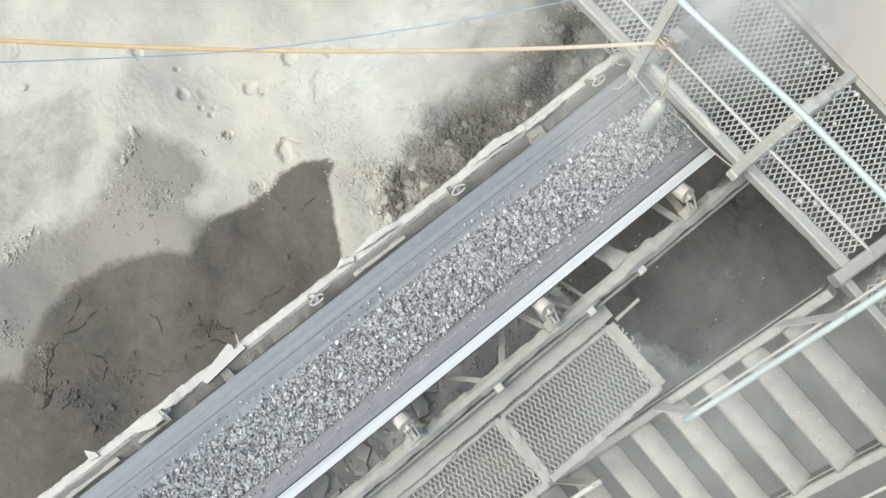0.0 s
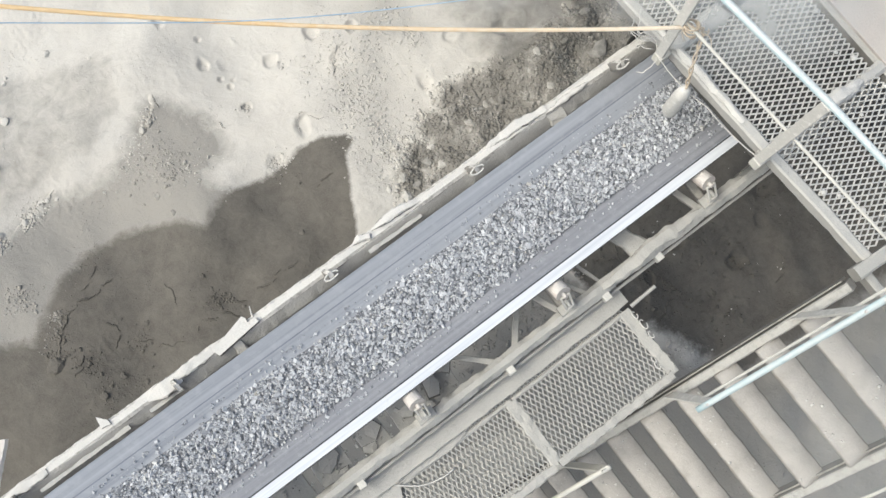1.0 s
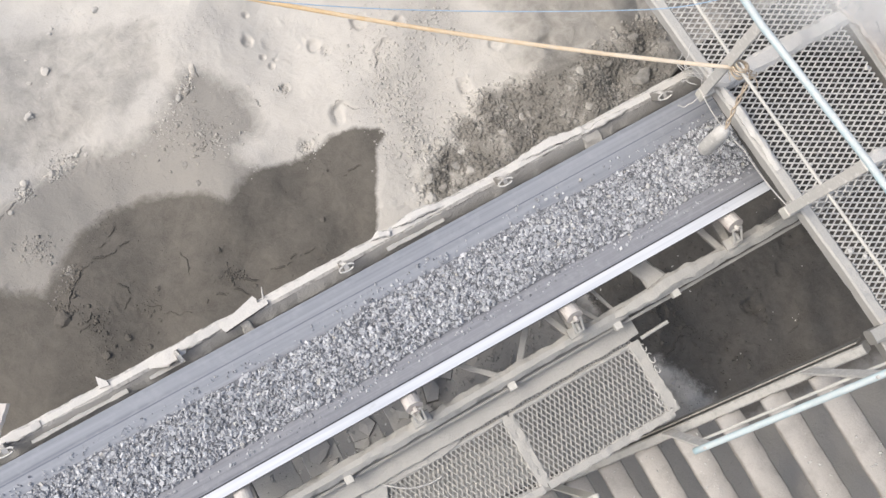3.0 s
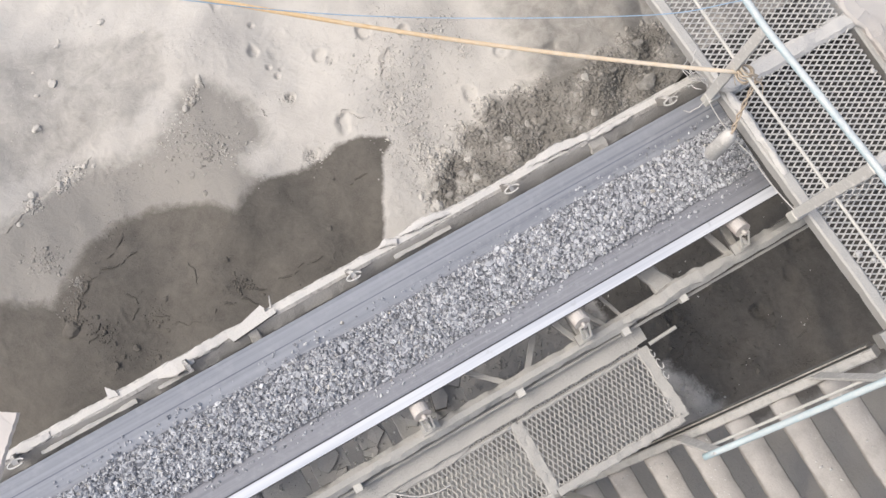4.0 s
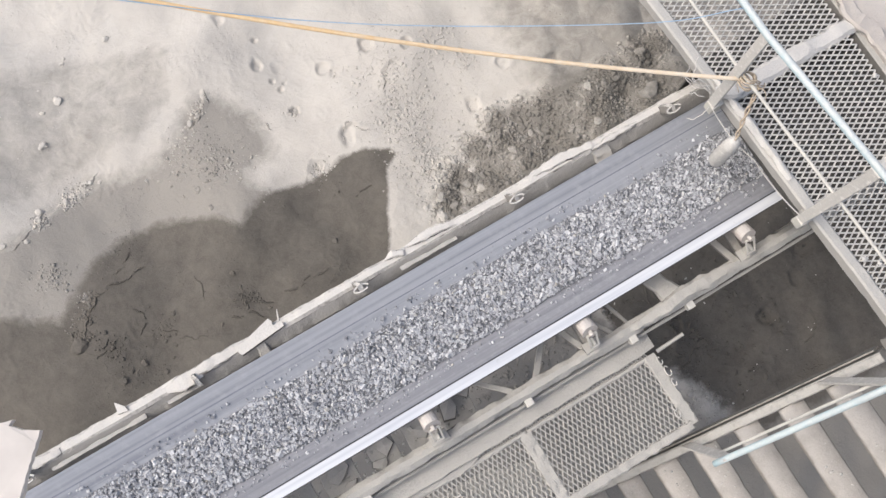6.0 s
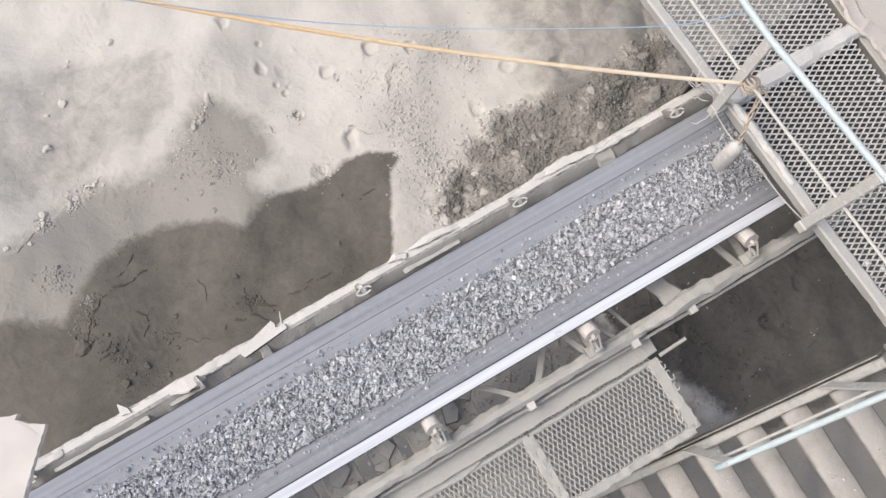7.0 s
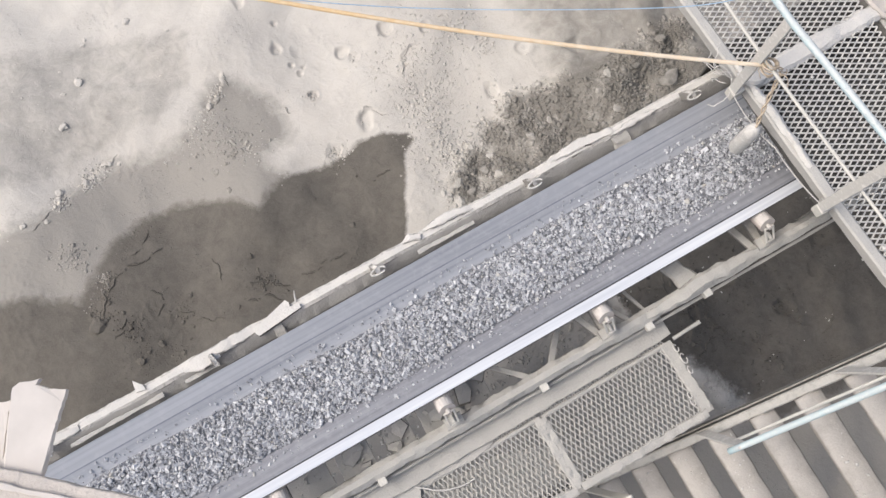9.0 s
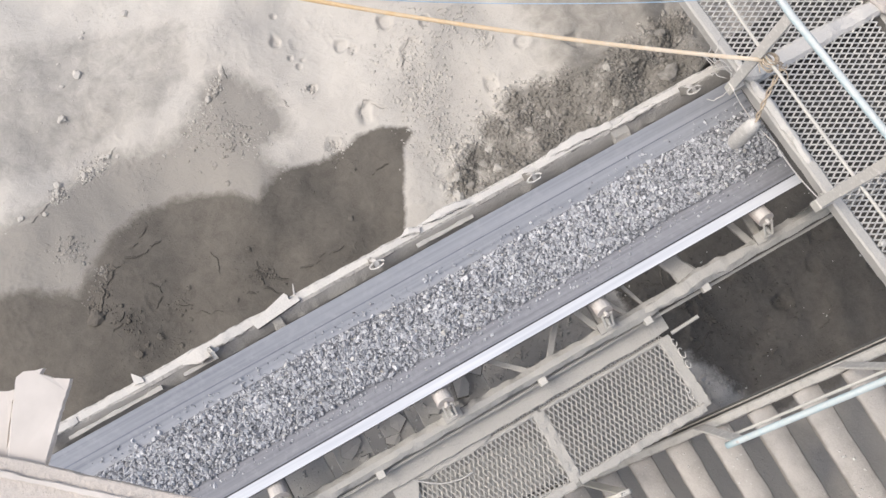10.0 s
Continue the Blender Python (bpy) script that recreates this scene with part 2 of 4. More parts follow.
def sweep(path, profile, step=0.0, amp=0.0, freq=9.0, seed=0, bm=None, up=(0, 0, 1), top=0.0, scale=None):
    """Sweeps a profile (across, up) along a path; amp roughens it, top adds lumps on its upper side."""
    bm = bm or bmesh.new()
    pts = [Vector(p) for p in path]
    if step:
        fine = [pts[0]]
        for a, b in zip(pts, pts[1:]):
            k = max(1, int((b - a).length / step))
            fine += [a.lerp(b, (i + 1) / k) for i in range(k)]
        pts = fine
    rings = []
    for i, p in enumerate(pts):
        size = scale(i / (len(pts) - 1)) if scale else 1.0
        d = (pts[min(i + 1, len(pts) - 1)] - pts[max(i - 1, 0)]).normalized()
        u = Vector(up) if abs(d.dot(Vector(up))) < 0.98 else Vector((0, 1, 0))
        side = d.cross(u).normalized()
        upv = side.cross(d).normalized()
        ring = []
        for x, y in profile:
            x, y = x * size, y * size
            q = p + side * x + upv * y
            if amp or top:
                nz = noise.noise(q * freq + Vector((seed * 7.3, seed * 3.1, 0))) + 0.5 * noise.noise(q * freq * 2.7 + Vector((0, seed, 4)))
                off = (side * x + upv * y).normalized() * amp * nz
                if y > 0:
                    off += Vector((0, 0, 1)) * top * max(0.0, noise.noise(q * freq * 0.35 + Vector((seed, 9, 1))) + 0.25)
                q = q + off
            ring.append(bm.verts.new(q))
        rings.append(ring)
    n = len(profile)
    for a, b in zip(rings, rings[1:]):
        for i in range(n):
            bm.faces.new((a[i], a[(i + 1) % n], b[(i + 1) % n], b[i]))
    bm.faces.new(rings[0][::-1])
    bm.faces.new(rings[-1])
    return bm


def torn_plate(outline, z, thick, seed):
    """A flat plate with a worn, slightly buckled outline."""
    bm = bmesh.new()
    ring = []
    for (ax, ay), (bx, by) in zip(outline, outline[1:] + outline[:1]):
        n = max(1, int(math.hypot(bx - ax, by - ay) / 0.006))
        ring += [(ax + (bx - ax) * i / n, ay + (by - ay) * i / n) for i in range(n)]
    ring = [(x + 0.0022 * noise.noise((x * 90, y * 90, seed)), y + 0.0022 * noise.noise((x * 90, y * 90, seed + 5))) for x, y in ring]
    rows = [[bm.verts.new((x, y, z - drop + 0.003 * noise.noise((x * 20, y * 20, seed)))) for x, y in ring] for drop in (thick, 0.0)]
    for i in range(len(ring)):
        bm.faces.new((rows[0][i], rows[0][(i + 1) % len(ring)], rows[1][(i + 1) % len(ring)], rows[1][i]))
    bm.faces.new(rows[0][::-1])
    bm.faces.new(rows[1])
    bmesh.ops.recalc_face_normals(bm, faces=bm.faces[:])
    return bm


def sag(a, b, drop, n=24):
    a, b = Vector(a), Vector(b)
    return [a.lerp(b, i / n) - Vector((0, 0, drop * 4 * (i / n) * (1 - i / n))) for i in range(n + 1)]


def bend_through(points, n=12):
    """A smooth path through the points."""
    q = [Vector(v) for v in points]
    q = [2 * q[0] - q[1], *q, 2 * q[-1] - q[-2]]
    out = []
    for a, b, c, d in zip(q, q[1:], q[2:], q[3:]):
        for i in range(n):
            t = i / n
            out.append(0.5 * (2 * b + (c - a) * t + (2 * a - 5 * b + 4 * c - d) * t * t + (3 * b - a - 3 * c + d) * t ** 3))
    return out + [q[-2]]


def diamonds(x0, x1, y0, y1, z, px, py, w, t, border=None):
    """Expanded metal: crossing strands with diamond openings px by py, strands w wide and t thick, cut off at x = border(y)."""
    verts, faces = [], []
    nx, ny = int((x1 - x0) / px), int((y1 - y0) / py)
    def strand(a, b):
        a, b = Vector(a), Vector(b)
        d = (b - a).normalized()
        s = Vector((-d.y, d.x, 0)) * w / 2
        k = len(verts)
        for p in (a, b):
            verts.extend((p + s + Vector((0, 0, t)), p - s + Vector((0, 0, t * 0.6)), p - s, p + s))
        faces.extend(((k, k + 1, k + 5, k + 4), (k + 1, k + 2, k + 6, k + 5), (k + 2, k + 3, k + 7, k + 6), (k + 3, k, k + 4, k + 7)))
    for i in range(nx):
        for j in range(ny):
            cx, cy = x0 + (i + 0.5) * px, y0 + (j + 0.5) * py
            e, s_, w_, n_ = (cx + px / 2, cy, z), (cx, cy - py / 2, z), (cx - px / 2, cy, z), (cx, cy + py / 2, z)
            for a, b in ((w_, n_), (n_, e), (e, s_), (s_, w_)):
                if border is None or min(a[0], b[0]) > border(cy):
                    strand(a, b)
    me = bpy.data.meshes.new("mesh_infill")
    me.from_pydata([tuple(v) for v in verts], [], faces)
    return me


def mesh_part(name, me, mat, parent, label="", kind=""):
    me.materials.append(mat)
    ob = new(name, me)
    ob.parent = parent
    return tagged(ob, label, "", "", kind)


# ---- ground: one sheet, fine in the middle, reaching the horizon ----
def inside_distance(px, py, poly):
    """Distance to a polygon's outline, positive inside."""
    best = np.full(px.shape, 1e9)
    inside = np.zeros(px.shape, bool)
    for (ax, ay), (bx, by) in zip(poly, poly[1:] + poly[:1]):
        dx, dy = bx - ax, by - ay
        t = np.clip(((px - ax) * dx + (py - ay) * dy) / (dx * dx + dy * dy), 0, 1)
        best = np.minimum(best, np.hypot(px - ax - t * dx, py - ay - t * dy))
        if ay != by:
            inside ^= ((ay > py) != (by > py)) & (px < (bx - ax) * (py - ay) / (by - ay) + ax)
    return np.where(inside, best, -best)


# outlines of darker ground: one deep-toned, then half-toned fringe, stair and walkway areas
DARK_FIELD = [(-14, 2.8), (-3.2, 2.96), (-2.87, 2.85), (-2.71, 2.7), (-2.51, 2.62), (-2.3, 2.75), (-2.04, 2.98), (-1.69, 3.08), (-1.34, 3.05), (-1.08, 2.96), (-0.75, 2.74), (-0.62, 2.58), (-0.41, 2.68), (-0.2, 2.73), (0.08, 2.67), (0.31, 2.66),
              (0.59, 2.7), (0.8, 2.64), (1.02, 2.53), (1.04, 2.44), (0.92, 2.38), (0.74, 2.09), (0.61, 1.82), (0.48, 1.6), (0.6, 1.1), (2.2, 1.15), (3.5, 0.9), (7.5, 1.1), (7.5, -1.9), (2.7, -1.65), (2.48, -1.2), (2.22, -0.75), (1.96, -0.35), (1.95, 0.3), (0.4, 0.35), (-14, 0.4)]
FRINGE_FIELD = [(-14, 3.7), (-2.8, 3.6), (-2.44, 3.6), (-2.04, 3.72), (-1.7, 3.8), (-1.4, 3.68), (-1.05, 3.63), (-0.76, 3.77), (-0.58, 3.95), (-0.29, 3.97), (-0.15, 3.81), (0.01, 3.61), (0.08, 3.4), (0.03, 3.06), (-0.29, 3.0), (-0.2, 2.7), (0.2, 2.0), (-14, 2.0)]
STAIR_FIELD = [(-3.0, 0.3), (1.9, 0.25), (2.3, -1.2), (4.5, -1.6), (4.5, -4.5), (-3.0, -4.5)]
WALK_FIELD = [(2.5, 2.2), (2.6, 3.2), (2.9, 4.5), (9.0, 5.0), (9.0, 1.3), (3.9, 1.3), (3.2, 1.9)]
RUBBLE_FIELD = [(1.15, 1.75), (1.5, 1.2), (3.9, 1.1), (4.3, 1.75), (3.6, 2.15), (3.0, 2.38), (2.3, 2.38), (1.75, 2.22), (1.42, 2.0)]
RUBBLE_SPOTS = [(2.08, 2.21, 0.15), (2.32, 2.17, 0.14), (2.52, 1.98, 0.22), (2.98, 1.83, 0.2), (3.33, 1.95, 0.2), (3.68, 2.07, 0.17), (3.86, 2.12, 0.13), (1.78, 2.08, 0.15), (1.49, 1.92, 0.17),
                (1.28, 1.77, 0.17), (2.06, 1.98, 0.18), (2.5, 1.7, 0.26), (1.75, 1.72, 0.22), (3.55, 1.6, 0.28), (2.15, 1.65, 0.22), (1.4, 1.5, 0.3), (2.9, 1.5, 0.25)]
# shade on the slope below the upper ridge, painted as half-toned ground
SLOPE_SHADE_FIELD = [(-3.4, 5.7), (-2.66, 5.5), (-1.85, 5.14), (-1.36, 4.98), (-0.4, 4.59), (-0.66, 4.08), (-0.99, 3.92), (-1.54, 3.94), (-2.04, 3.92), (-2.5, 3.95), (-3.4, 4.3)]
# broken lips in the dust: ways along each lip, the drop lying to its right
LIPS = (((0.66, 2.80), (0.70, 2.93), (0.82, 2.93), (0.95, 2.80)), ((1.24, 3.03), (1.34, 3.24), (1.46, 3.30), (1.56, 3.29)), ((-0.28, 3.99), (-0.35, 3.88), (-0.49, 3.75), (-0.62, 3.74)),
        ((-1.58, 3.80), (-1.74, 3.76), (-1.90, 3.75), (-1.98, 3.69), (-2.10, 3.69), (-2.31, 3.58), (-2.57, 3.48)))


def lip_drop(x, y):
    """How far the ground has slumped below the broken lips."""
    out = np.zeros(len(x))
    for depth, way in zip((0.65, 0.5, 1.0, 1.0), LIPS):
        best, side, along = np.full(len(x), 9.0), np.zeros(len(x)), np.zeros(len(x))
        for k, ((ax, ay), (bx, by)) in enumerate(zip(way, way[1:])):
            dx, dy = bx - ax, by - ay
            q = np.clip(((x - ax) * dx + (y - ay) * dy) / (dx * dx + dy * dy), 0, 1)
            d = np.hypot(x - ax - q * dx, y - ay - q * dy)
            new_best = d < best
            side = np.where(new_best, (dx * (y - ay) - dy * (x - ax)) / math.hypot(dx, dy), side)
            along = np.where(new_best, (k + q) / (len(way) - 1), along)
            best = np.minimum(best, d)
        low = np.clip(-side / 0.012 + 0.5, 0, 1) * np.exp(-best / 0.11) * np.clip(np.minimum(along, 1 - along) * 6, 0, 1)
        high = np.clip(side / 0.012 + 0.5, 0, 1) * np.exp(-best / 0.05) * np.clip(np.minimum(along, 1 - along) * 6, 0, 1)
        out += depth * (0.012 * high - 0.027 * low)
    return out


def rubble_at(x, y):
    return np.maximum.reduce([1.15 * (1 - np.hypot(x - a, y - b) / (1.9 * r)) for a, b, r in RUBBLE_SPOTS])


def spread(lo, hi, step, far):
    """Even coordinates from lo to hi, then ever wider ones out to far."""
    mid = list(np.arange(lo, hi + step / 2, step))
    left, right, d = [], [], step * 1.6
    while not right or right[-1] < far:
        right.append((right[-1] if right else mid[-1]) + d)
        left.append((left[-1] if left else mid[0]) - d)
        d *= 1.6
    return np.array(left[::-1] + mid + right)


def noise_field(x, y, f, seed):
    return np.array([noise.noise((a * f + seed * 3.7, b * f - seed * 1.3, seed * 0.77)) for a, b in zip(x, y)])


def ground_fields(me, x, y, keep=1.0):
    """Stores how dark, how half-toned and how rubbly the ground is at each point; paler lumps keep less of it."""
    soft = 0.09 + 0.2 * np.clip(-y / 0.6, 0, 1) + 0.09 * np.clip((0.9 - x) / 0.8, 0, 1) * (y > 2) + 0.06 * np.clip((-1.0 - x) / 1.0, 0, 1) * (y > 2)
    for name, field in (("dark_zone", 0.5 + inside_distance(x, y, DARK_FIELD) / (2 * soft)), ("fringe", 0.5 + np.maximum.reduce([inside_distance(x, y, FRINGE_FIELD) / 0.6, inside_distance(x, y, STAIR_FIELD) / 0.5, np.clip(inside_distance(x, y, WALK_FIELD) / 1.2, -1, 0.16), np.clip(inside_distance(x, y, SLOPE_SHADE_FIELD) / 0.9, -1, 0.06)])),
                        ("rubble", np.maximum(0.33 + np.clip(inside_distance(x, y, RUBBLE_FIELD) / 0.5, -1, 0.4), rubble_at(x, y)))):
        at = me.attributes.new(name, "FLOAT", "POINT")
        at.data.foreach_set("value", (keep * np.clip(field, 0, 1)).astype(np.float32))


def make_ground():
    gx, gy = spread(-3.6, 4.8, 0.0135, 2500), spread(-2.6, 5.8, 0.0135, 2500)
    X, Y = np.meshgrid(gx, gy)
    x, y = X.ravel(), Y.ravel()
    near = (x > -5) & (x < 6) & (y > -4.5) & (y < 7)
    xs, ys = x[near], y[near]
    h = 0.18 * noise_field(xs, ys, 0.6, 1) + 0.10 * noise_field(xs, ys, 1.4, 2) + 0.022 * noise_field(xs, ys, 3.6, 3)
    # fine crumbs on a third of the surface
    crumbs = np.clip(noise_field(xs, ys, 1.1, 8) * 2.2, 0, 1)
    h += 0.012 * crumbs * np.abs(noise_field(xs, ys, 15, 9))
    rub = np.clip(np.maximum(rubble_at(xs, ys) * 1.2, 0.15 * (inside_distance(xs, ys, RUBBLE_FIELD) > 0)), 0, 1)
    # uneven floor of the pit and broken slope beside the walkway
    h += 0.05 * noise_field(xs, ys, 3.2, 41) * np.clip((0.2 - ys) / 0.3, 0, 1) * np.clip((xs - 1.9) / 0.3, 0, 1)
    h += 0.09 * np.abs(noise_field(xs, ys, 2.0, 43)) * np.clip(inside_distance(xs, ys, WALK_FIELD) / 0.4, 0, 1)
    h += lip_drop(xs + 0.03 * noise_field(xs, ys, 9, 31), ys + 0.03 * noise_field(xs, ys, 9, 33))
    h += rub * (0.11 * np.abs(noise_field(xs, ys, 2.2, 11)) + 0.035 * noise_field(xs, ys, 5, 12) + 0.012 * noise_field(xs, ys, 15, 13))
    # pressed prints
    for cx, cy, r, dep in ((0.30, 3.97, 0.062, 0.040), (0.46, 3.88, 0.06, 0.010), (0.35, 3.76, 0.028, 0.028), (0.39, 3.64, 0.034, 0.028), (0.45, 3.69, 0.022, 0.02), (0.86, 3.62, 0.078, 0.036), (0.93, 3.52, 0.05, 0.014),
                           (0.40, 4.24, 0.035, 0.026), (0.38, 3.36, 0.05, 0.035), (0.32, 2.73, 0.075, 0.035), (0.72, 2.84, 0.09, 0.03), (0.2, 4.6, 0.06, 0.03), (1.35, 3.62, 0.09, 0.045), (1.7, 3.4, 0.07, 0.04), (1.97, 2.51, 0.08, 0.03), (2.45, 2.75, 0.07, 0.03), (2.9, 2.5, 0.09, 0.04),
                           (3.95, -0.35, 0.10, 0.03), (3.73, -0.6, 0.07, 0.025), (4.22, -0.87, 0.06, 0.03), (4.32, -1.11, 0.07, 0.03), (2.95, -0.25, 0.10, 0.04), (3.3, -0.75, 0.10, 0.04), (2.2, -0.5, 0.2, 0.03),
                           (2.52, -0.37, 0.06, 0.03)):
        d = np.hypot(xs - cx, (ys - cy) * (0.8 + 0.5 * (cx % 0.6))) / r * (1 + 0.5 * noise_field(xs, ys, 10, cx + 20))
        h += 0.85 * dep * (-np.clip(2.2 * (1 - d), 0, 1) + 0.10 * np.exp(-((d - 1.25) / 0.25) ** 2))
    z = np.zeros(x.shape)
    edge = np.clip(np.minimum.reduce([xs + 5, 6 - xs, ys + 4.5, 7 - ys]) / 0.6, 0, 1)
    z[near] = h * edge
    nx, ny = len(gx), len(gy)
    i, j = np.meshgrid(np.arange(nx - 1), np.arange(ny - 1))
    a = (j * nx + i).ravel()
    me = bpy.data.meshes.new("ground")
    me.from_pydata(np.stack([x, y, z], 1).tolist(), [], np.stack([a, a + 1, a + nx + 1, a + nx], 1).tolist())
    me.polygons.foreach_set("use_smooth", [True] * len(me.polygons))
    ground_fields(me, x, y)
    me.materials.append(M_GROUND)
    return tagged(new("ground", me), "pale quarry dust ground with darker patches", "ground", "", "structure"), (x, y, z)


ground, _g = make_ground()

GX, GY = sorted(set(_g[0])), sorted(set(_g[1]))
GZ = _g[2].reshape(len(GY), len(GX))


def ground_z(x, y):
    return float(GZ[np.searchsorted(GY, y) - 1, np.searchsorted(GX, x) - 1])


def shards(n, seed, place, lo, hi, mat, name, squash=0.75, rounded=False):
    """One mesh of n angular lumps; place gives each its x, y, z and a factor on its size."""
    rng = np.random.default_rng(seed)
    cube = np.array([(i, j, k) for i in (-1, 1) for j in (-1, 1) for k in (-1, 1)], float)
    quads = np.array([(0, 1, 3, 2), (4, 6, 7, 5), (0, 4, 5, 1), (2, 3, 7, 6), (0, 2, 6, 4), (1, 5, 7, 3)])
    x, y, z, f = place(rng, n)
    z = z - (0.002 if rounded else 0.0)
    size = np.clip(rng.lognormal(math.log(lo * 1.7), 0.42, n), lo, hi) * f
    v = cube[None] * rng.uniform(0.45, 1.25, (n, 1, 3)) * (1 + rng.uniform(-0.38, 0.3, (n, 8, 3))) * size[:, None, None]
    if rounded:
        v[:, 1::2, :2] *= 0.55
    v[..., 2] *= squash
    tilt = 0.3 if rounded else 1.0
    for a, b, t in ((1, 2, rng.uniform(-tilt, tilt, n)), (0, 2, rng.uniform(-tilt, tilt, n)), (0, 1, rng.uniform(0, 6.28, n))):
        c, s = np.cos(t)[:, None], np.sin(t)[:, None]
        va, vb = v[..., a].copy(), v[..., b].copy()
        v[..., a], v[..., b] = c * va - s * vb, s * va + c * vb
    v += np.stack([x, y, z], 1)[:, None, :]
    faces = (quads[None] + 8 * np.arange(n)[:, None, None]).reshape(-1, 4)
    me = bpy.data.meshes.new(name)
    me.vertices.add(n * 8)
    me.vertices.foreach_set("co", v.reshape(-1).astype(np.float32))
    me.loops.add(faces.size)
    me.loops.foreach_set("vertex_index", faces.reshape(-1).astype(np.int32))
    me.polygons.add(len(faces))
    me.polygons.foreach_set("loop_start", np.arange(0, faces.size, 4, dtype=np.int32))
    me.update(calc_edges=True)
    me.polygons.foreach_set("use_smooth", [rounded] * len(me.polygons))
    if mat is M_GROUND:
        ground_fields(me, np.repeat(x, 8), np.repeat(y, 8), (0.92 if name == "rubble" else 0.68) if rounded else 1.0)
    me.materials.append(mat)
    return me


def scatter(poly_box, keep):
    def place(rng, n):
        x0, x1, y0, y1 = poly_box
        xs, ys = rng.uniform(x0, x1, n * 8), rng.uniform(y0, y1, n * 8)
        ok = np.flatnonzero(keep(xs, ys, rng))[:n]
        ok = np.resize(ok, n)
        xs, ys = xs[ok], ys[ok]
        return xs, ys, np.array([ground_z(a, b) for a, b in zip(xs, ys)]), np.ones(n)
    return place


def in_patches(xs, ys, rng):
    m = np.array([noise.noise((a * 1.3 + 5, b * 1.3, 2.0)) for a, b in zip(xs, ys)])
    return (m > 0.12) & (rng.random(len(xs)) < 0.7)


clods = tagged(new("dry_clods", shards(420, 3, scatter((-4.2, 4.0, 1.3, 6.2), in_patches), 0.005, 0.022, M_GROUND, "dry_clods", 0.5, True)), "small dusty clods strewn over the ground", "clods", "", "stuff")
def in_clusters(rng, n):
    spots = ((-0.64, 3.58, 0.10), (-0.83, 3.51, 0.10), (-0.63, 3.24, 0.12), (-0.75, 3.38, 0.13), (1.05, 3.3, 0.15), (1.25, 2.8, 0.12), (1.45, 3.1, 0.14), (1.5, 2.38, 0.16), (1.6, 2.7, 0.2), (1.35, 2.95, 0.12), (1.42, 2.75, 0.14), (1.64, 2.85, 0.18), (-0.55, 3.3, 0.12), (-0.45, 3.2, 0.1), (1.85, 3.2, 0.1), (2.1, 3.3, 0.12), (2.15, 2.95, 0.08), (1.45, 3.2, 0.08), (1.1, 2.3, 0.1), (1.25, 2.1, 0.12), (1.4, 2.15, 0.1), (1.2, 2.76, 0.12), (1.3, 2.45, 0.12), (-1.78, 3.77, 0.05), (-1.97, 3.70, 0.05),
             (0.38, 3.36, 0.03), (0.33, 2.72, 0.06), (1.1, 2.2, 0.15), (-0.45, 3.82, 0.04), (1.7, 3.3, 0.25), (-2.28, 3.6, 0.04), (2.0, 2.6, 0.25), (-2.18, 2.66, 0.04), (-2.28, 2.5, 0.05), (-2.38, 2.38, 0.06), (-2.46, 3.05, 0.09), (-2.36, 3.0, 0.07), (-0.9, 1.92, 0.05), (-2.2, 2.1, 0.08), (-1.7, 2.05, 0.06))
    k = rng.integers(0, len(spots), n)
    c = np.array(spots)[k]
    x, y = c[:, 0] + rng.normal(0, 1, n) * c[:, 2], c[:, 1] + rng.normal(0, 1, n) * c[:, 2]
    return x, y, np.array([ground_z(a, b) for a, b in zip(x, y)]), np.ones(n)


granules = tagged(new("granules", shards(3900, 9, in_clusters, 0.0058, 0.021, M_GROUND, "granules", 0.62, True)), "clusters of dusty granules on the ground", "granules", "", "stuff")
heap = tagged(new("rubble", shards(7500, 5, scatter((0.9, 4.3, 1.1, 2.6), lambda xs, ys, rng: rubble_at(xs, ys) > rng.uniform(0.05, 0.9, len(xs))), 0.0075, 0.034, M_GROUND, "rubble", 0.8, True)),
              "loose grey rubble heaped beside the conveyor", "rubble", "", "stuff")
pit_crumbs = tagged(new("pit_crumbs", shards(620, 6, scatter((1.7, 4.4, -1.5, 0.4), lambda xs, ys, rng: np.minimum.reduce([np.hypot(xs - a, ys - b) / r for a, b, r in ((2.93, -0.24, 0.15), (4.0, -0.3, 0.2), (3.26, -0.75, 0.2), (2.80, -1.2, 0.10), (2.76, -1.36, 0.09), (3.73, -0.6, 0.1), (4.25, -1.0, 0.15), (2.1, 0.1, 0.3), (1.95, -0.3, 0.1), (2.6, -0.6, 0.9))]) < rng.random(len(xs)) * 1.3), 0.005, 0.024, M_GROUND, "pit_crumbs", 0.8)), "crumbs of dark earth in the pit", "crumbs", "", "stuff")
pale_flecks = tagged(new("pale_flecks", shards(45, 16, scatter((1.9, 4.4, -1.3, 0.3), lambda xs, ys, rng: xs > -9), 0.004, 0.012, M_WHITE, "pale_flecks", 0.6)), "few pale stone chips lying in the pit", "stone chips", "", "stuff")


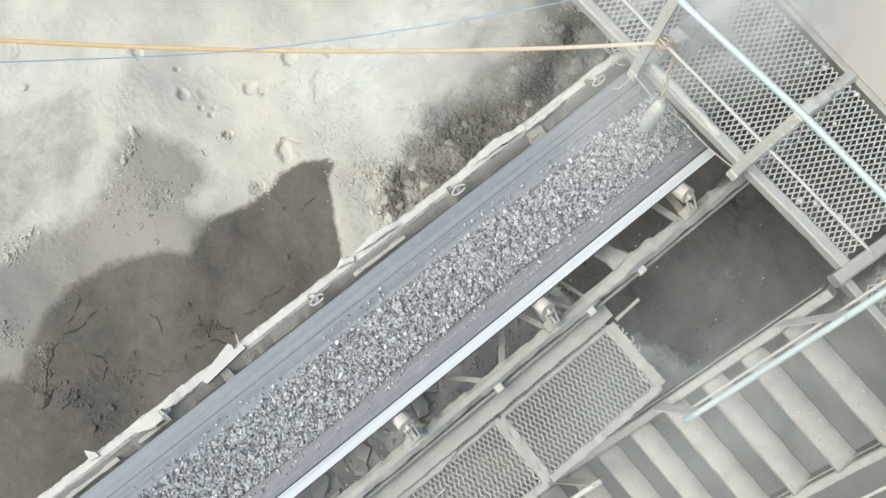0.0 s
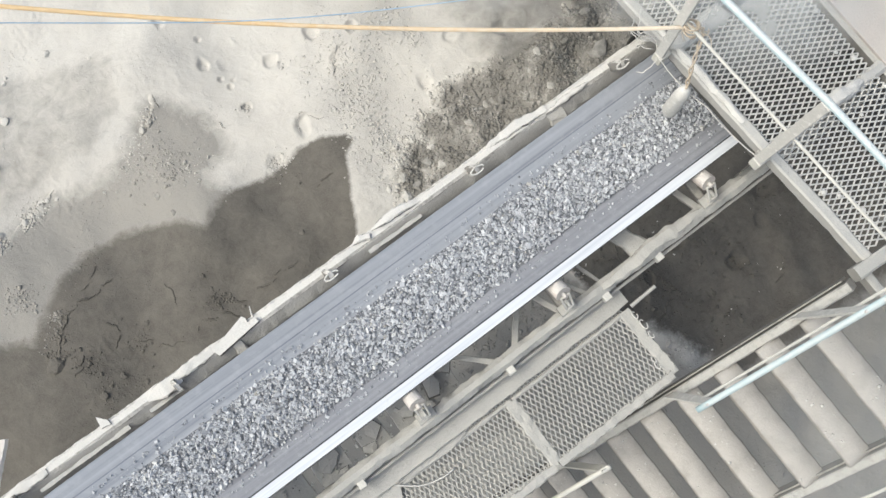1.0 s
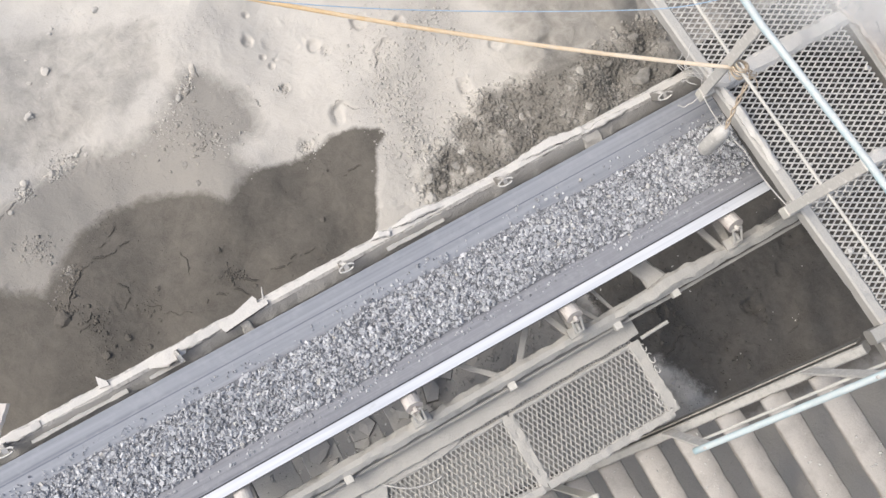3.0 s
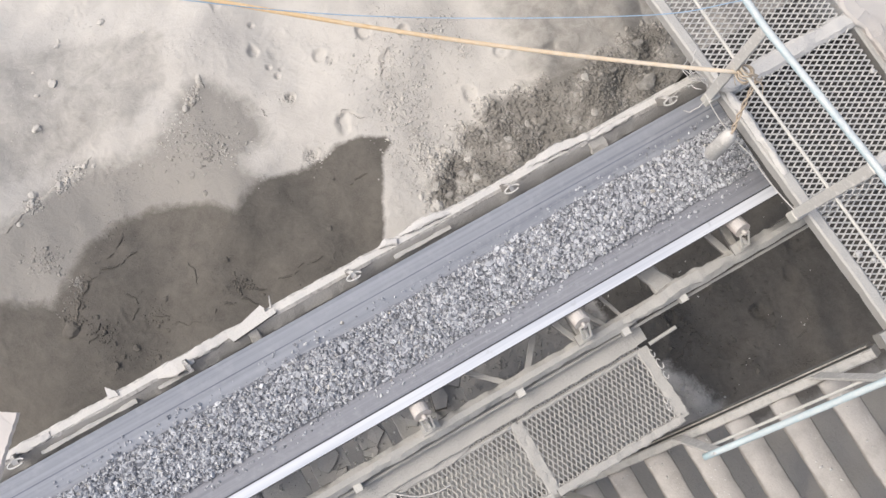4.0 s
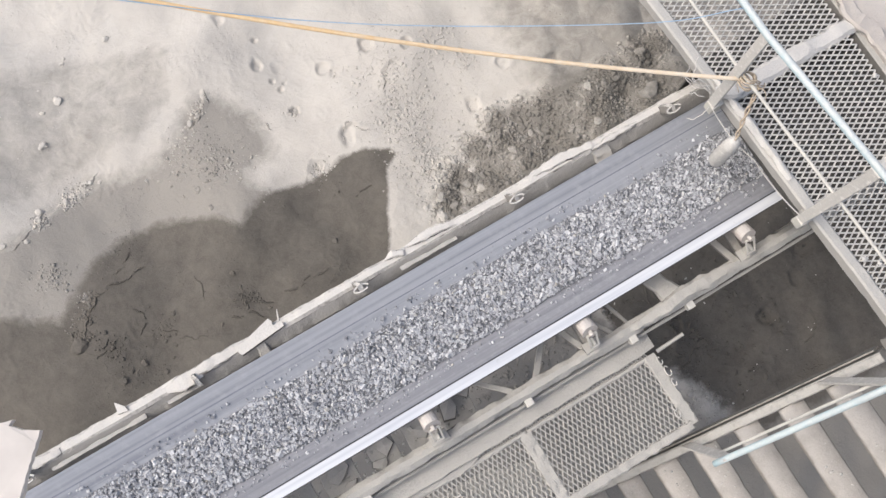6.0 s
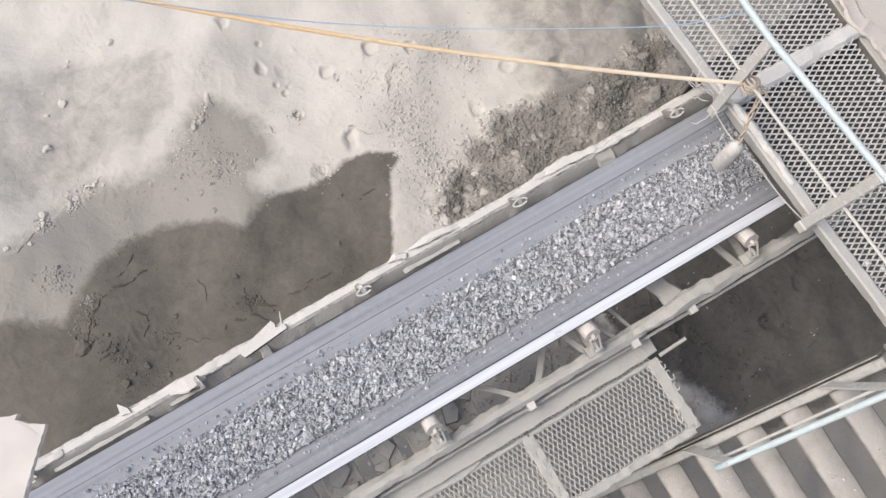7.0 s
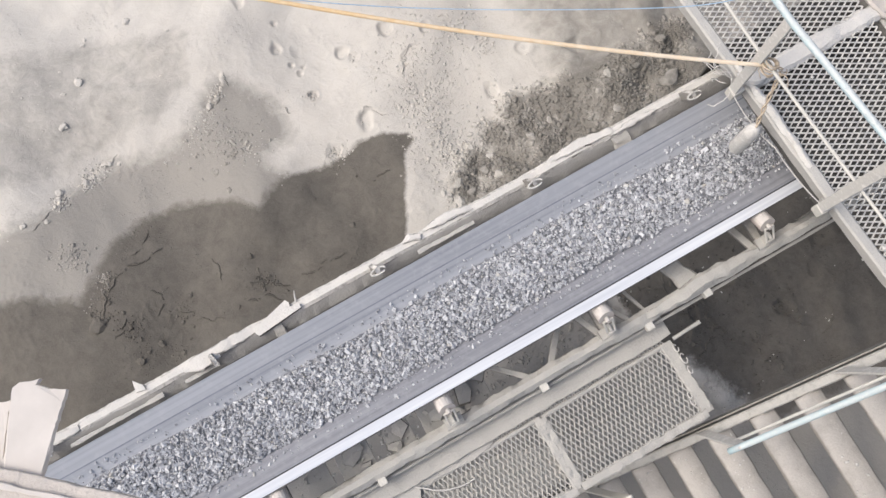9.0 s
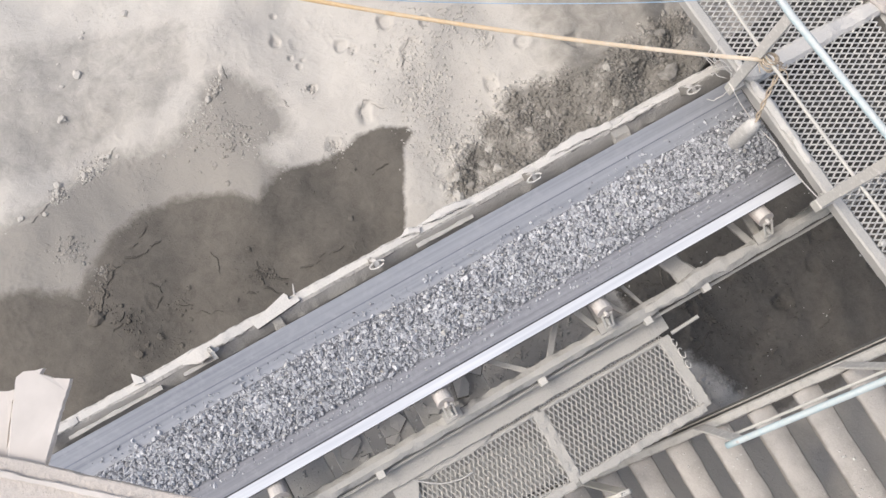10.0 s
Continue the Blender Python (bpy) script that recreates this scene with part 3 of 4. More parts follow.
def make_clod(x, y, r, seed):
    bm = bmesh.new()
    bmesh.ops.create_icosphere(bm, subdivisions=2, radius=r)
    for v in bm.verts:
        n = noise.noise(v.co / r * 1.1 + Vector((seed * 3.3, 0, 0)))
        v.co *= 0.8 + 0.42 * n + 0.24 * noise.noise(v.co / r * 2.6 + Vector((0, seed, 0)))
        v.co.z = min(max(v.co.z, -0.3 * r), 0.62 * r) * 0.62
        v.co.x *= 1.25
    ob = part("clod", bm, M_GROUND, None, smooth=False)
    ground_fields(ob.data, np.full(len(ob.data.vertices), x), np.full(len(ob.data.vertices), y), 0.7)
    ob.matrix_world = pose(x, y, ground_z(x, y) + 0.1 * r, 0, 0, seed * 47)
    return tagged(ob, "lump of caked dust lying on the ground", "clod", "clods on the ground")


for k, (x, y, r) in enumerate(((-0.89, 5.02, 0.042), (-1.59, 4.64, 0.055), (-1.77, 4.58, 0.025), (-1.92, 4.28, 0.05), (-1.40, 5.01, 0.03), (-1.36, 5.06, 0.022), (-0.57, 4.69, 0.018), (-2.45, 2.29, 0.085), (-2.25, 1.81, 0.045), (-2.02, 1.87, 0.035), (-1.58, 2.16, 0.03), (-2.15, 1.85, 0.025), (-1.88, 1.70, 0.03), (-1.7, 1.89, 0.025),
                               (-1.76, 3.79, 0.045), (-1.70, 3.76, 0.03), (-1.99, 3.69, 0.04), (-1.93, 3.73, 0.03), (-2.25, 3.71, 0.04), (-2.28, 3.65, 0.03), (-0.33, 3.92, 0.022), (-0.37, 3.86, 0.02), (-0.46, 3.77, 0.028), (-0.56, 3.75, 0.035), (-1.21, 3.49, 0.022), (-1.11, 3.41, 0.02),
                               (-1.62, 3.72, 0.025), (-0.81, 3.11, 0.035), (-0.78, 2.88, 0.035), (-2.45, 3.46, 0.03), (-2.66, 3.52, 0.035), (0.35, 2.75, 0.03), (-0.9, 2.2, 0.03), (0.1, 2.0, 0.03), (3.54, 1.72, 0.11), (3.0, 2.05, 0.05),
                               (1.6, 1.72, 0.055), (1.35, 1.62, 0.06), (1.2, 1.85, 0.055), (2.3, 1.95, 0.04), (2.05, 1.9, 0.045), (2.9, 1.7, 0.05), (1.28, 1.72, 0.05), (1.12, 1.68, 0.06), (3.3, 2.0, 0.05), (3.68, 2.12, 0.06), (1.02, 1.83, 0.03), (1.5, 2.12, 0.035), (1.42, 2.2, 0.025), (1.56, 2.24, 0.028), (1.33, 2.3, 0.02), (1.65, 2.3, 0.03), (1.5, 1.85, 0.05), (1.62, 1.95, 0.045))):
    make_clod(x, y, r, k + 1)

def smooth_z(x, y):
    i, j = np.searchsorted(GX, x) - 1, np.searchsorted(GY, y) - 1
    u, v = (x - GX[i]) / (GX[i + 1] - GX[i]), (y - GY[j]) / (GY[j + 1] - GY[j])
    return (GZ[j, i] * (1 - u) + GZ[j, i + 1] * u) * (1 - v) + (GZ[j + 1, i] * (1 - u) + GZ[j + 1, i + 1] * u) * v


def make_cracks():
    """Jagged cracks: flat dark strips for the shaded slits, with one lifted, crumbling lip."""
    rng = random.Random(11)
    slit, lip = bmesh.new(), bmesh.new()
    slits = [(p, q, 0.006) for way in LIPS for p, q in zip(way, way[1:])]
    for w, way in ((0.013, ((-2.37, 2.35), (-2.25, 2.53), (-2.11, 2.64), (-1.83, 2.65), (-1.64, 2.7))), (0.008, ((-1.92, 2.78), (-1.8, 2.84), (-1.68, 2.9))), (0.010, ((-1.9, 2.37), (-1.81, 2.3), (-1.73, 2.32))), (0.007, ((-1.82, 2.31), (-1.91, 2.11))),
                   (0.008, ((-1.24, 2.39), (-1.22, 2.15))), (0.011, ((-1.1, 1.94), (-0.93, 1.98), (-0.87, 1.86), (-0.71, 1.8))), (0.012, ((-0.61, 1.82), (-0.37, 1.79), (-0.1, 1.73))), (0.010, ((-1.28, 1.79), (-1.15, 1.84), (-1.04, 1.82), (-0.83, 1.69))), (0.005, ((-1.78, 2.07), (-1.65, 1.93), (-1.36, 1.78))),
                   (0.007, ((-2.18, 2.24), (-2.24, 2.15), (-2.32, 2.07))), (0.010, ((0.47, 2.44), (0.33, 2.38))), (0.010, ((0.7, 2.28), (0.5, 2.26))), (0.007, ((0.09, 3.42), (0.14, 3.29))), (0.008, ((3.42, -1.18), (3.7, -0.9))), (0.007, ((2.4, -0.3), (2.6, -0.75))), (0.007, ((3.26, -0.53), (3.3, -0.9)))):
        slits += [(p, q, w) for p, q in zip(way, way[1:])]
    runs = [(p[0], p[1], math.degrees(math.atan2(q[1] - p[1], q[0] - p[0])), math.dist(p, q) * 1.15, w) for p, q, w in slits]
    for x, y, a, length, w in runs + [(2.35, -0.15, 60, 0.5, 0.008), (2.3, -0.75, 20, 0.35, 0.010), (2.0, -0.55, 70, 0.25, 0.008), (1.7, -1.7, 60, 0.5, 0.007), (0.8, -1.5, 30, 0.4, 0.006)]:
        d, px, py, prev, prevl = radians(a), x, y, None, None
        n = max(4, int(length / 0.016))
        for k in range(n + 1):
            d += rng.uniform(-1.3, 1.3)
            d += 0.5 * (radians(a) - d)
            px, py = px + 0.016 * math.cos(d), py + 0.016 * math.sin(d)
            if rng.random() < 0.12:
                prev = prevl = None
                continue
            ww = 0.42 * w * (0.2 + 1.2 * abs(math.sin(math.pi * k / n)) ** 0.6 * rng.uniform(0.5, 1.2))
            nx, ny = -math.sin(d), math.cos(d)
            z = smooth_z(px, py) + 0.004
            cur = [slit.verts.new((px + nx * ww * q, py + ny * ww * q, z)) for q in (-0.5, 0.5)]
            rise = 0.003 + 1.2 * ww * rng.uniform(0.4, 1.3)
            curl = [lip.verts.new((px + nx * ww * q, py + ny * ww * q, z + h)) for q, h in ((0.5, rise), (1.6, rise * 0.9), (4.0, -0.006))]
            if prev:
                slit.faces.new((prev[0], cur[0], cur[1], prev[1]))
                for i in range(2):
                    lip.faces.new((prevl[i], curl[i], curl[i + 1], prevl[i + 1]))
            prev, prevl = cur, curl
    return slit, lip


# the shade inside each slit is a near-black strip laid on the ground
_slit, _lip = make_cracks()
cracks = tagged(part("mud_cracks", _slit, material("shadowed_crack", plain((0.075, 0.071, 0.064))), None), "jagged drying cracks in the dusty ground", "cracks", "", "stuff")
lips = part("crack_lips", _lip, M_GROUND, cracks)
_co = np.array([v.co[:2] for v in lips.data.vertices])
ground_fields(lips.data, _co[:, 0], _co[:, 1])

# ---- conveyor ----
BELT_SPEED = 1.95
Y_NEAR, Y_FAR, Z_LIP, Z_FLOOR = 0.05, 0.925, 2.505, 2.37


def trough_z(y):
    """Height of the troughed belt's upper face."""
    if y < 0.30:
        return Z_FLOOR + (Z_LIP - Z_FLOOR) * (0.30 - y) / 0.25
    if y > 0.68:
        return Z_FLOOR + (Z_LIP - Z_FLOOR) * (y - 0.68) / 0.245
    return Z_FLOOR


def strip(ys, x0, x1, thick, lift=0.0, step=2.0):
    bm = bmesh.new()
    n = int((x1 - x0) / step)
    loops = []
    for k in range(n + 1):
        x = x0 + (x1 - x0) * k / n
        top = [bm.verts.new((x, y, trough_z(y) + lift)) for y in ys]
        low = [bm.verts.new((x, y, trough_z(y) + lift - thick)) for y in reversed(ys)]
        loops.append(top + low)
    m = len(loops[0])
    for a, b in zip(loops, loops[1:]):
        for i in range(m):
            bm.faces.new((a[i], b[i], b[(i + 1) % m], a[(i + 1) % m]))
    bm.faces.new(loops[0])
    bm.faces.new(loops[-1][::-1])
    return bm


belt = thing("conveyor_belt", "grey troughed rubber conveyor belt with one edge coloured pale for sheen", "conveyor belt")
part("carrying_strip", strip([Y_NEAR + 0.075, 0.16, 0.21, 0.26, 0.30, 0.34, 0.5, 0.64, 0.68, 0.73, 0.78, 0.84, 0.89, Y_FAR], -27, 26, 0.012), M_BELT, belt)
part("near_wing", strip([0.135, 0.16, 0.21, 0.26, 0.30, 0.33], -27, 26, 0.008, 0.001), M_BELT_NEAR, belt, "darker side of the belt")
part("sheen_edge", strip([Y_NEAR + 0.006, Y_NEAR + 0.03, Y_NEAR + 0.075], -27, 26, 0.012, 0.001), M_LIP, belt, "polished belt edge coloured pale for its sky sheen")
part("edge_bead", strip([Y_NEAR, Y_NEAR + 0.006], -27, 26, 0.014, 0.002), M_BELT_EDGE, belt, "dark cut rubber edge")
part("wear_line", strip([Y_NEAR + 0.076, Y_NEAR + 0.085], -27, 26, 0.006, 0.003), M_BELT_EDGE, belt, "dark wear line")
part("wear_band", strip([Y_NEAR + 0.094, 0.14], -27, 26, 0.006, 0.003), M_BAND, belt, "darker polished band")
part("seam_line", strip([0.812, 0.820], -27, 26, 0.006, 0.0015), M_BAND, belt, "thin dark seam line")


def on_belt(rng, n):
    x = rng.uniform(-5.5, 22.5, n)
    u = np.where(rng.random(n) < 0.66, rng.uniform(-0.82, 0.82, n), np.clip(rng.normal(0, 0.52, n), -1.08, 1.08) + rng.normal(0, 0.05, n))
    y = 0.495 + 0.011 * np.sin(x * 2.1) + 0.006 * np.sin(x * 5.3 + 1) + u * 0.25
    lay = np.clip(1 - (u / 1.08) ** 2, 0, 1)
    z = np.maximum(np.array([trough_z(v) for v in y]) + 0.004, 2.380 + 0.018 * lay) + rng.uniform(-0.003, 0.010, n) * (0.3 + lay)
    return x, y, z, np.where(np.abs(u) > 0.85, 0.8, 1.0)


gravel = tagged(new("gravel", shards(94000, 4, on_belt, 0.0041, 0.0155, M_STONE, "gravel", 0.7)), "crushed grey gravel riding on the conveyor belt", "gravel", "", "stuff")


def make_bed():
    bm = bmesh.new()
    rows = []
    for k in range(281):
        x = -5.5 + 28 * k / 280
        wob = 0.011 * math.sin(x * 2.1) + 0.006 * math.sin(x * 5.3 + 1)
        row = []
        for i in range(13):
            u = -0.84 + 1.68 * i / 12
            y = 0.495 + wob + u * 0.25
            z = max(trough_z(y) + 0.002, 2.374 + 0.018 * max(0, 1 - (u / 1.05) ** 2))
            row.append(bm.verts.new((x, y, z)))
        rows.append(row)
    for a, b in zip(rows, rows[1:]):
        for i in range(12):
            bm.faces.new((a[i], b[i], b[i + 1], a[i + 1]))
    return bm


part("fines", make_bed(), M_BED, gravel, smooth=True)

def on_pan(rng, n):
    return rng.uniform(-3.0, 0.32, n), rng.uniform(-0.2, 0.35, n), np.full(n, 1.888), np.ones(n)


spillage = tagged(new("spillage", shards(420, 12, on_pan, 0.005, 0.018, M_PALE, "spillage", 0.6)), "dusty stone spillage under the belt", "spillage", "", "stuff")
floor_spill = tagged(new("floor_spill", shards(700, 13, scatter((0.3, 2.1, -0.2, 0.4), lambda xs, ys, rng: xs > -9), 0.005, 0.026, M_GROUND, "floor_spill", 0.6)), "dark crumbs fallen below the belt", "spillage", "", "stuff")

# flat lumps of caked dust lying on the spill pan
def make_lump(x, y, r, k):
    rng = random.Random(k)
    n = rng.randint(5, 7)
    ring = [(r * rng.uniform(0.7, 1.2) * math.cos(6.283 * (i + rng.uniform(-0.3, 0.3)) / n), 0.75 * r * rng.uniform(0.7, 1.2) * math.sin(6.283 * (i + rng.uniform(-0.3, 0.3)) / n)) for i in range(n)]
    bm = bmesh.new()
    low = [bm.verts.new((x * 1.08, y * 1.08, -0.3 * r)) for x, y in ring]
    top = [bm.verts.new((x, y, 0.25 * r * rng.uniform(0.6, 1.2))) for x, y in ring]
    mid = bm.verts.new((0.1 * r, 0, 0.36 * r))
    for i in range(n):
        bm.faces.new((low[i], low[(i + 1) % n], top[(i + 1) % n], top[i]))
        bm.faces.new((top[i], top[(i + 1) % n], mid))
    bm.faces.new(low[::-1])
    ob = part("dust_lump", bm, M_CRUST if k % 3 else M_PALE, None, smooth=False)
    ob.matrix_world = pose(x, y, 1.885 + 0.25 * r, 6 - 4 * (k % 3), 5 * (k % 2), 67 * k)
    tagged(ob, "broken lump of caked dust under the belt", "dust lump", "lumps under the belt")


for k, (x, y, r) in enumerate(((0.16, 0.02, 0.10), (0.28, 0.10, 0.09), (-0.08, -0.02, 0.07), (-0.36, 0.03, 0.10), (-0.45, -0.08, 0.06), (-0.75, 0.02, 0.09), (0.08, -0.1, 0.05), (-0.7, -0.1, 0.05))):
    make_lump(x, y, r, k + 1)

# fixed frame
conveyor = thing("conveyor", "dust-caked steel conveyor frame on trestle legs", "conveyor")
part("far_stringer", sweep([(-26, 1.083, 2.35), (26, 1.063, 2.35)], bar_profile(0.08, 0.11, 0.25), 0.03, 0.010, 9, 1, top=0.018), M_CRUST, conveyor, "stringer under thick pale dust crust")
part("far_web", sweep([(-26, 1.0, 2.285), (26, 1.0, 2.285)], [(0.075, -0.095), (0.07, -0.08), (0.02, -0.01), (-0.045, 0.07), (-0.055, 0.06), (0.01, -0.03), (0.06, -0.1)], 0.05, 0.008, 7, 3), M_FLANK, conveyor, "web under brown dust, coloured darker for its shade")
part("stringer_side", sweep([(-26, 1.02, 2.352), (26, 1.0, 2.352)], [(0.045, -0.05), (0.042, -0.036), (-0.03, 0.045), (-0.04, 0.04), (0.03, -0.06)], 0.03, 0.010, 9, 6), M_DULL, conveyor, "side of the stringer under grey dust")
part("near_stringer", sweep([(-26, -0.17, 2.2), (26, -0.17, 2.2)], bar_profile(0.105, 0.11, 0.32), 0.025, 0.014, 11, 2, top=0.018), M_STEEL, conveyor, "stringer rounded by caked dust")
part("lower_flange", sweep([(-26, -0.245, 2.13), (26, -0.245, 2.13)], bar_profile(0.022, 0.05), 0.06, 0.006, 8, 6), M_STEEL, conveyor)
# dust crust lying in flakes on the far stringer
for x0, x1, w, dy in ((-1.42, -1.16, 0.13, -0.02), (-1.28, -0.9, 0.09, 0.0), (0.28, 0.42, 0.06, 0.03), (0.45, 0.85, 0.07, 0.035), (1.45, 1.98, 0.085, 0.03), (1.95, 2.35, 0.05, -0.02), (-2.6, -2.2, 0.08, 0.0)):
    part("dust_flake", sweep([(x0, 1.07 + dy, 2.41), (0.5 * (x0 + x1), 1.075 + dy, 2.415), (x1, 1.065 + dy * 0.4, 2.405)], bar_profile(w, 0.04, 0.3), 0.015, 0.012, 16, x0 * 7, top=0.008, scale=lambda q: 0.25 + 0.75 * min(1.0, 2.6 * q * (1 - q) + 0.35 * q)), M_CRUST, conveyor, "flake of pale dust crust")
part("dust_flake", torn_plate([(-0.89, 1.066), (-0.605, 1.144), (-0.589, 1.117), (-0.596, 1.085), (-0.53, 1.075), (-0.53, 1.045), (-0.87, 1.01)], 2.435, 0.05, 4), M_CRUST, conveyor, "flake of pale dust crust", smooth=False)
part("thorn", sweep([(-0.55, 1.10, 2.40), (-0.52, 1.17, 2.44)], round_profile(0.010, 5), 0.02, 0.004, 20, 1, scale=lambda q: 1.1 - q), M_CRUST, conveyor)
part("thorn", torn_plate([(-1.752, 1.167), (-1.701, 1.108), (-1.694, 1.07), (-1.763, 1.083)], 2.43, 0.03, 3), M_CRUST, conveyor, "upright flake of dust crust", smooth=False)
for x0, x1 in ((-2.3, -1.62), (-1.45, -1.2), (0.35, 0.8)):
    part("inner_strip", sweep([(x0, 0.985, 2.40), (x1, 0.99, 2.365)], bar_profile(0.03, 0.02), 0.03, 0.009, 10, x0), M_DULL, conveyor, "broken strip under dust")
for x0, x1 in ((1.95, 2.08), (-0.78, -0.70)):
    part("crust_bridge", sweep([(0.5 * (x0 + x1), 1.06, 2.385), (0.5 * (x0 + x1) + 0.01, 0.99, 2.36), (0.5 * (x0 + x1), 0.94, 2.31)], bar_profile(x1 - x0, 0.03, 0.3), 0.012, 0.012, 18, x0 * 5), M_DULL, conveyor, "bridge of caked dust")
# trestle head: braces, gusset and the tabs along the near side
for a, b, w in (((1.00, 0.12, 2.12), (0.78, -0.13, 2.2), 0.045), ((0.36, 0.12, 2.12), (0.62, -0.15, 2.2), 0.04), ((1.10, 0.10, 2.16), (1.19, -0.13, 2.2), 0.045), ((1.30, 0.10, 2.1), (1.42, -0.13, 2.18), 0.03), ((2.40, 0.14, 2.14), (2.46, -0.13, 2.2), 0.05),
                ((1.50, 0.1, 2.1), (1.56, -0.12, 2.15), 0.025)):
    part("brace", sweep([a, b], bar_profile(w, 0.03), 0.03, 0.005, 10, a[0]), M_STEEL, conveyor)
bm = sweep([(1.84, 0.14, 2.2), (1.89, 0.0, 2.21), (1.93, -0.16, 2.23)], bar_profile(0.14, 0.05, 0.3), 0.02, 0.014, 8, 4, top=0.012, scale=lambda q: 0.85 + 0.4 * q)
sweep([(1.50, -0.175, 2.24), (1.8, -0.17, 2.255), (1.95, -0.15, 2.265), (2.2, -0.155, 2.26), (2.46, -0.165, 2.24)], bar_profile(0.095, 0.05, 0.35), 0.018, 0.016, 13, 7, bm=bm, top=0.012, scale=lambda q: 0.5 + 0.6 * math.sin(math.pi * q))
part("gusset", bm, M_STEEL, conveyor, "flared gusset plate buried in pale dust")
for x in (0.66, 2.0, 1.52, -0.62, -1.7):
    part("tab", solid((x - 0.03, -0.27, 2.17), (x + 0.03, -0.215, 2.235), 0.006), M_WHITE, conveyor)
# spill pan below the belt, in broken plates
for x0, x1 in ((-3.2, -0.95), (-0.88, -0.62), (-0.50, -0.29), (-0.21, 0.02), (0.06, 0.34)):
    part("spill_plate", sweep([(0.5 * (x0 + x1), -0.22, 1.86), (0.5 * (x0 + x1), 0.9, 1.88)], bar_profile(x1 - x0, 0.03), 0.05, 0.008, 7, x0, top=0.02), M_PALE, conveyor, "plate buried under spilled dust")
for x in (-2.9, -0.9, 0.3):
    part("hanger_strap", solid((x - 0.015, 0.93, 1.86), (x + 0.015, 0.96, 2.24), 0.003), M_STEEL_DARK, conveyor)
STATIONS = [-1.24 + 1.235 * k for k in range(-8, 12)]
STATIONS = [x if abs(x - 2.52) > 0.3 else 2.53 for x in STATIONS]
for x in STATIONS:
    part("cross_member", sweep([(x, -0.18, 2.19), (x, 1.08, 2.22)], bar_profile(0.06, 0.05), 0.1, 0.004, 9, x), M_STEEL_DARK, conveyor)
for x in [-24, -19, -15, -11.0, -7.4, -3.7, 4.7, 8.0, 11.5, 15.0, 19, 24]:
    for y in (-0.19, 1.08):
        part("trestle_leg", sweep([(x, y, 2.2), (x, y, -0.15)], bar_profile(0.08, 0.08), 0.3, 0.003, 5, x, up=(1, 0, 0)), M_STEEL_DARK, conveyor)
    part("trestle_tie", sweep([(x, -0.19, 1.0), (x, 1.08, 1.0)], bar_profile(0.06, 0.05)), M_STEEL_DARK, conveyor)


def make_idler(x):
    """Bracket pair and wing rollers of one station; returns the near roller, which turns."""
    idler = thing("idler", "troughing idler with dusty rollers on steel brackets", "idler", "idlers under the belt", at=(x, 0, 0))
    # near bracket: an upright strap bent into an open loop
    bm = bmesh.new()
    loop = [(-0.033, -0.065, 2.475), (0.035, -0.065, 2.47), (0.031, -0.145, 2.37), (-0.029, -0.145, 2.375)]
    for a, b in zip(loop, loop[1:] + loop[:1]):
        sweep([a, b], bar_profile(0.014, 0.014), 0.03, 0.002, 14, x, bm=bm)
    sweep([(0, -0.11, 2.40), (0.005, -0.125, 2.25)], bar_profile(0.055, 0.02), 0.03, 0.003, 14, x, bm=bm, up=(1, 0, 0))
    part("bracket", bm, M_WHITE, idler, "pale dusty bracket strap")
    part("bracket_foot", sweep([(-0.06, -0.13, 2.26), (0.07, -0.13, 2.26)], bar_profile(0.08, 0.03), 0.03, 0.006, 12, x), M_STEEL, idler)
    part("far_bracket", sweep([(0.02, 1.06, 2.36), (0.03, 1.02, 2.48), (0.05, 0.985, 2.525)], bar_profile(0.06, 0.03), 0.02, 0.006, 14, x, up=(1, 0, 0), top=0.01), M_CRUST, idler, "bracket under dust crust")
    if abs(x + 1.24) > 0.1:
        ring = [(0.05 + 0.055 * math.cos(a), 0.985 + 0.022 * math.sin(a), 2.53) for a in np.linspace(0, 5.6, 14)]
        part("far_hook", sweep(ring, round_profile(0.008, 6)), M_CRUST, idler)
    part("far_roller", sweep([(0, 0.905, 2.435), (0, 0.71, 2.325)], round_profile(0.05, 14)), M_ROLLER, idler)
    part("middle_roller", sweep([(0, 0.66, 2.30), (0, 0.32, 2.30)], round_profile(0.05, 14)), M_ROLLER, idler)
    return idler


def make_roller():
    bm = sweep([(0, 0, -0.14), (0, 0, 0.15)], round_profile(0.060, 18), 0.03, 0.003, 18, 3)
    sweep([(0, 0, -0.17), (0, 0, 0.185)], round_profile(0.016, 8), bm=bm)
    me = bpy.data.meshes.new("roller")
    bm.to_mesh(me)
    bm.free()
    me.materials.append(M_ROLLER)
    return me


ROLLER_MESH = make_roller()
rollers = []
AXIS = Matrix.Rotation(radians(61.6), 4, "X")
for x in STATIONS:
    idl = make_idler(x)
    if -2.6 < x < 4.2:
        r = new("roller", ROLLER_MESH)
        r.parent = idl
        rollers.append((r, Matrix.Translation((0, 0.085, 2.405)) @ AXIS))
    
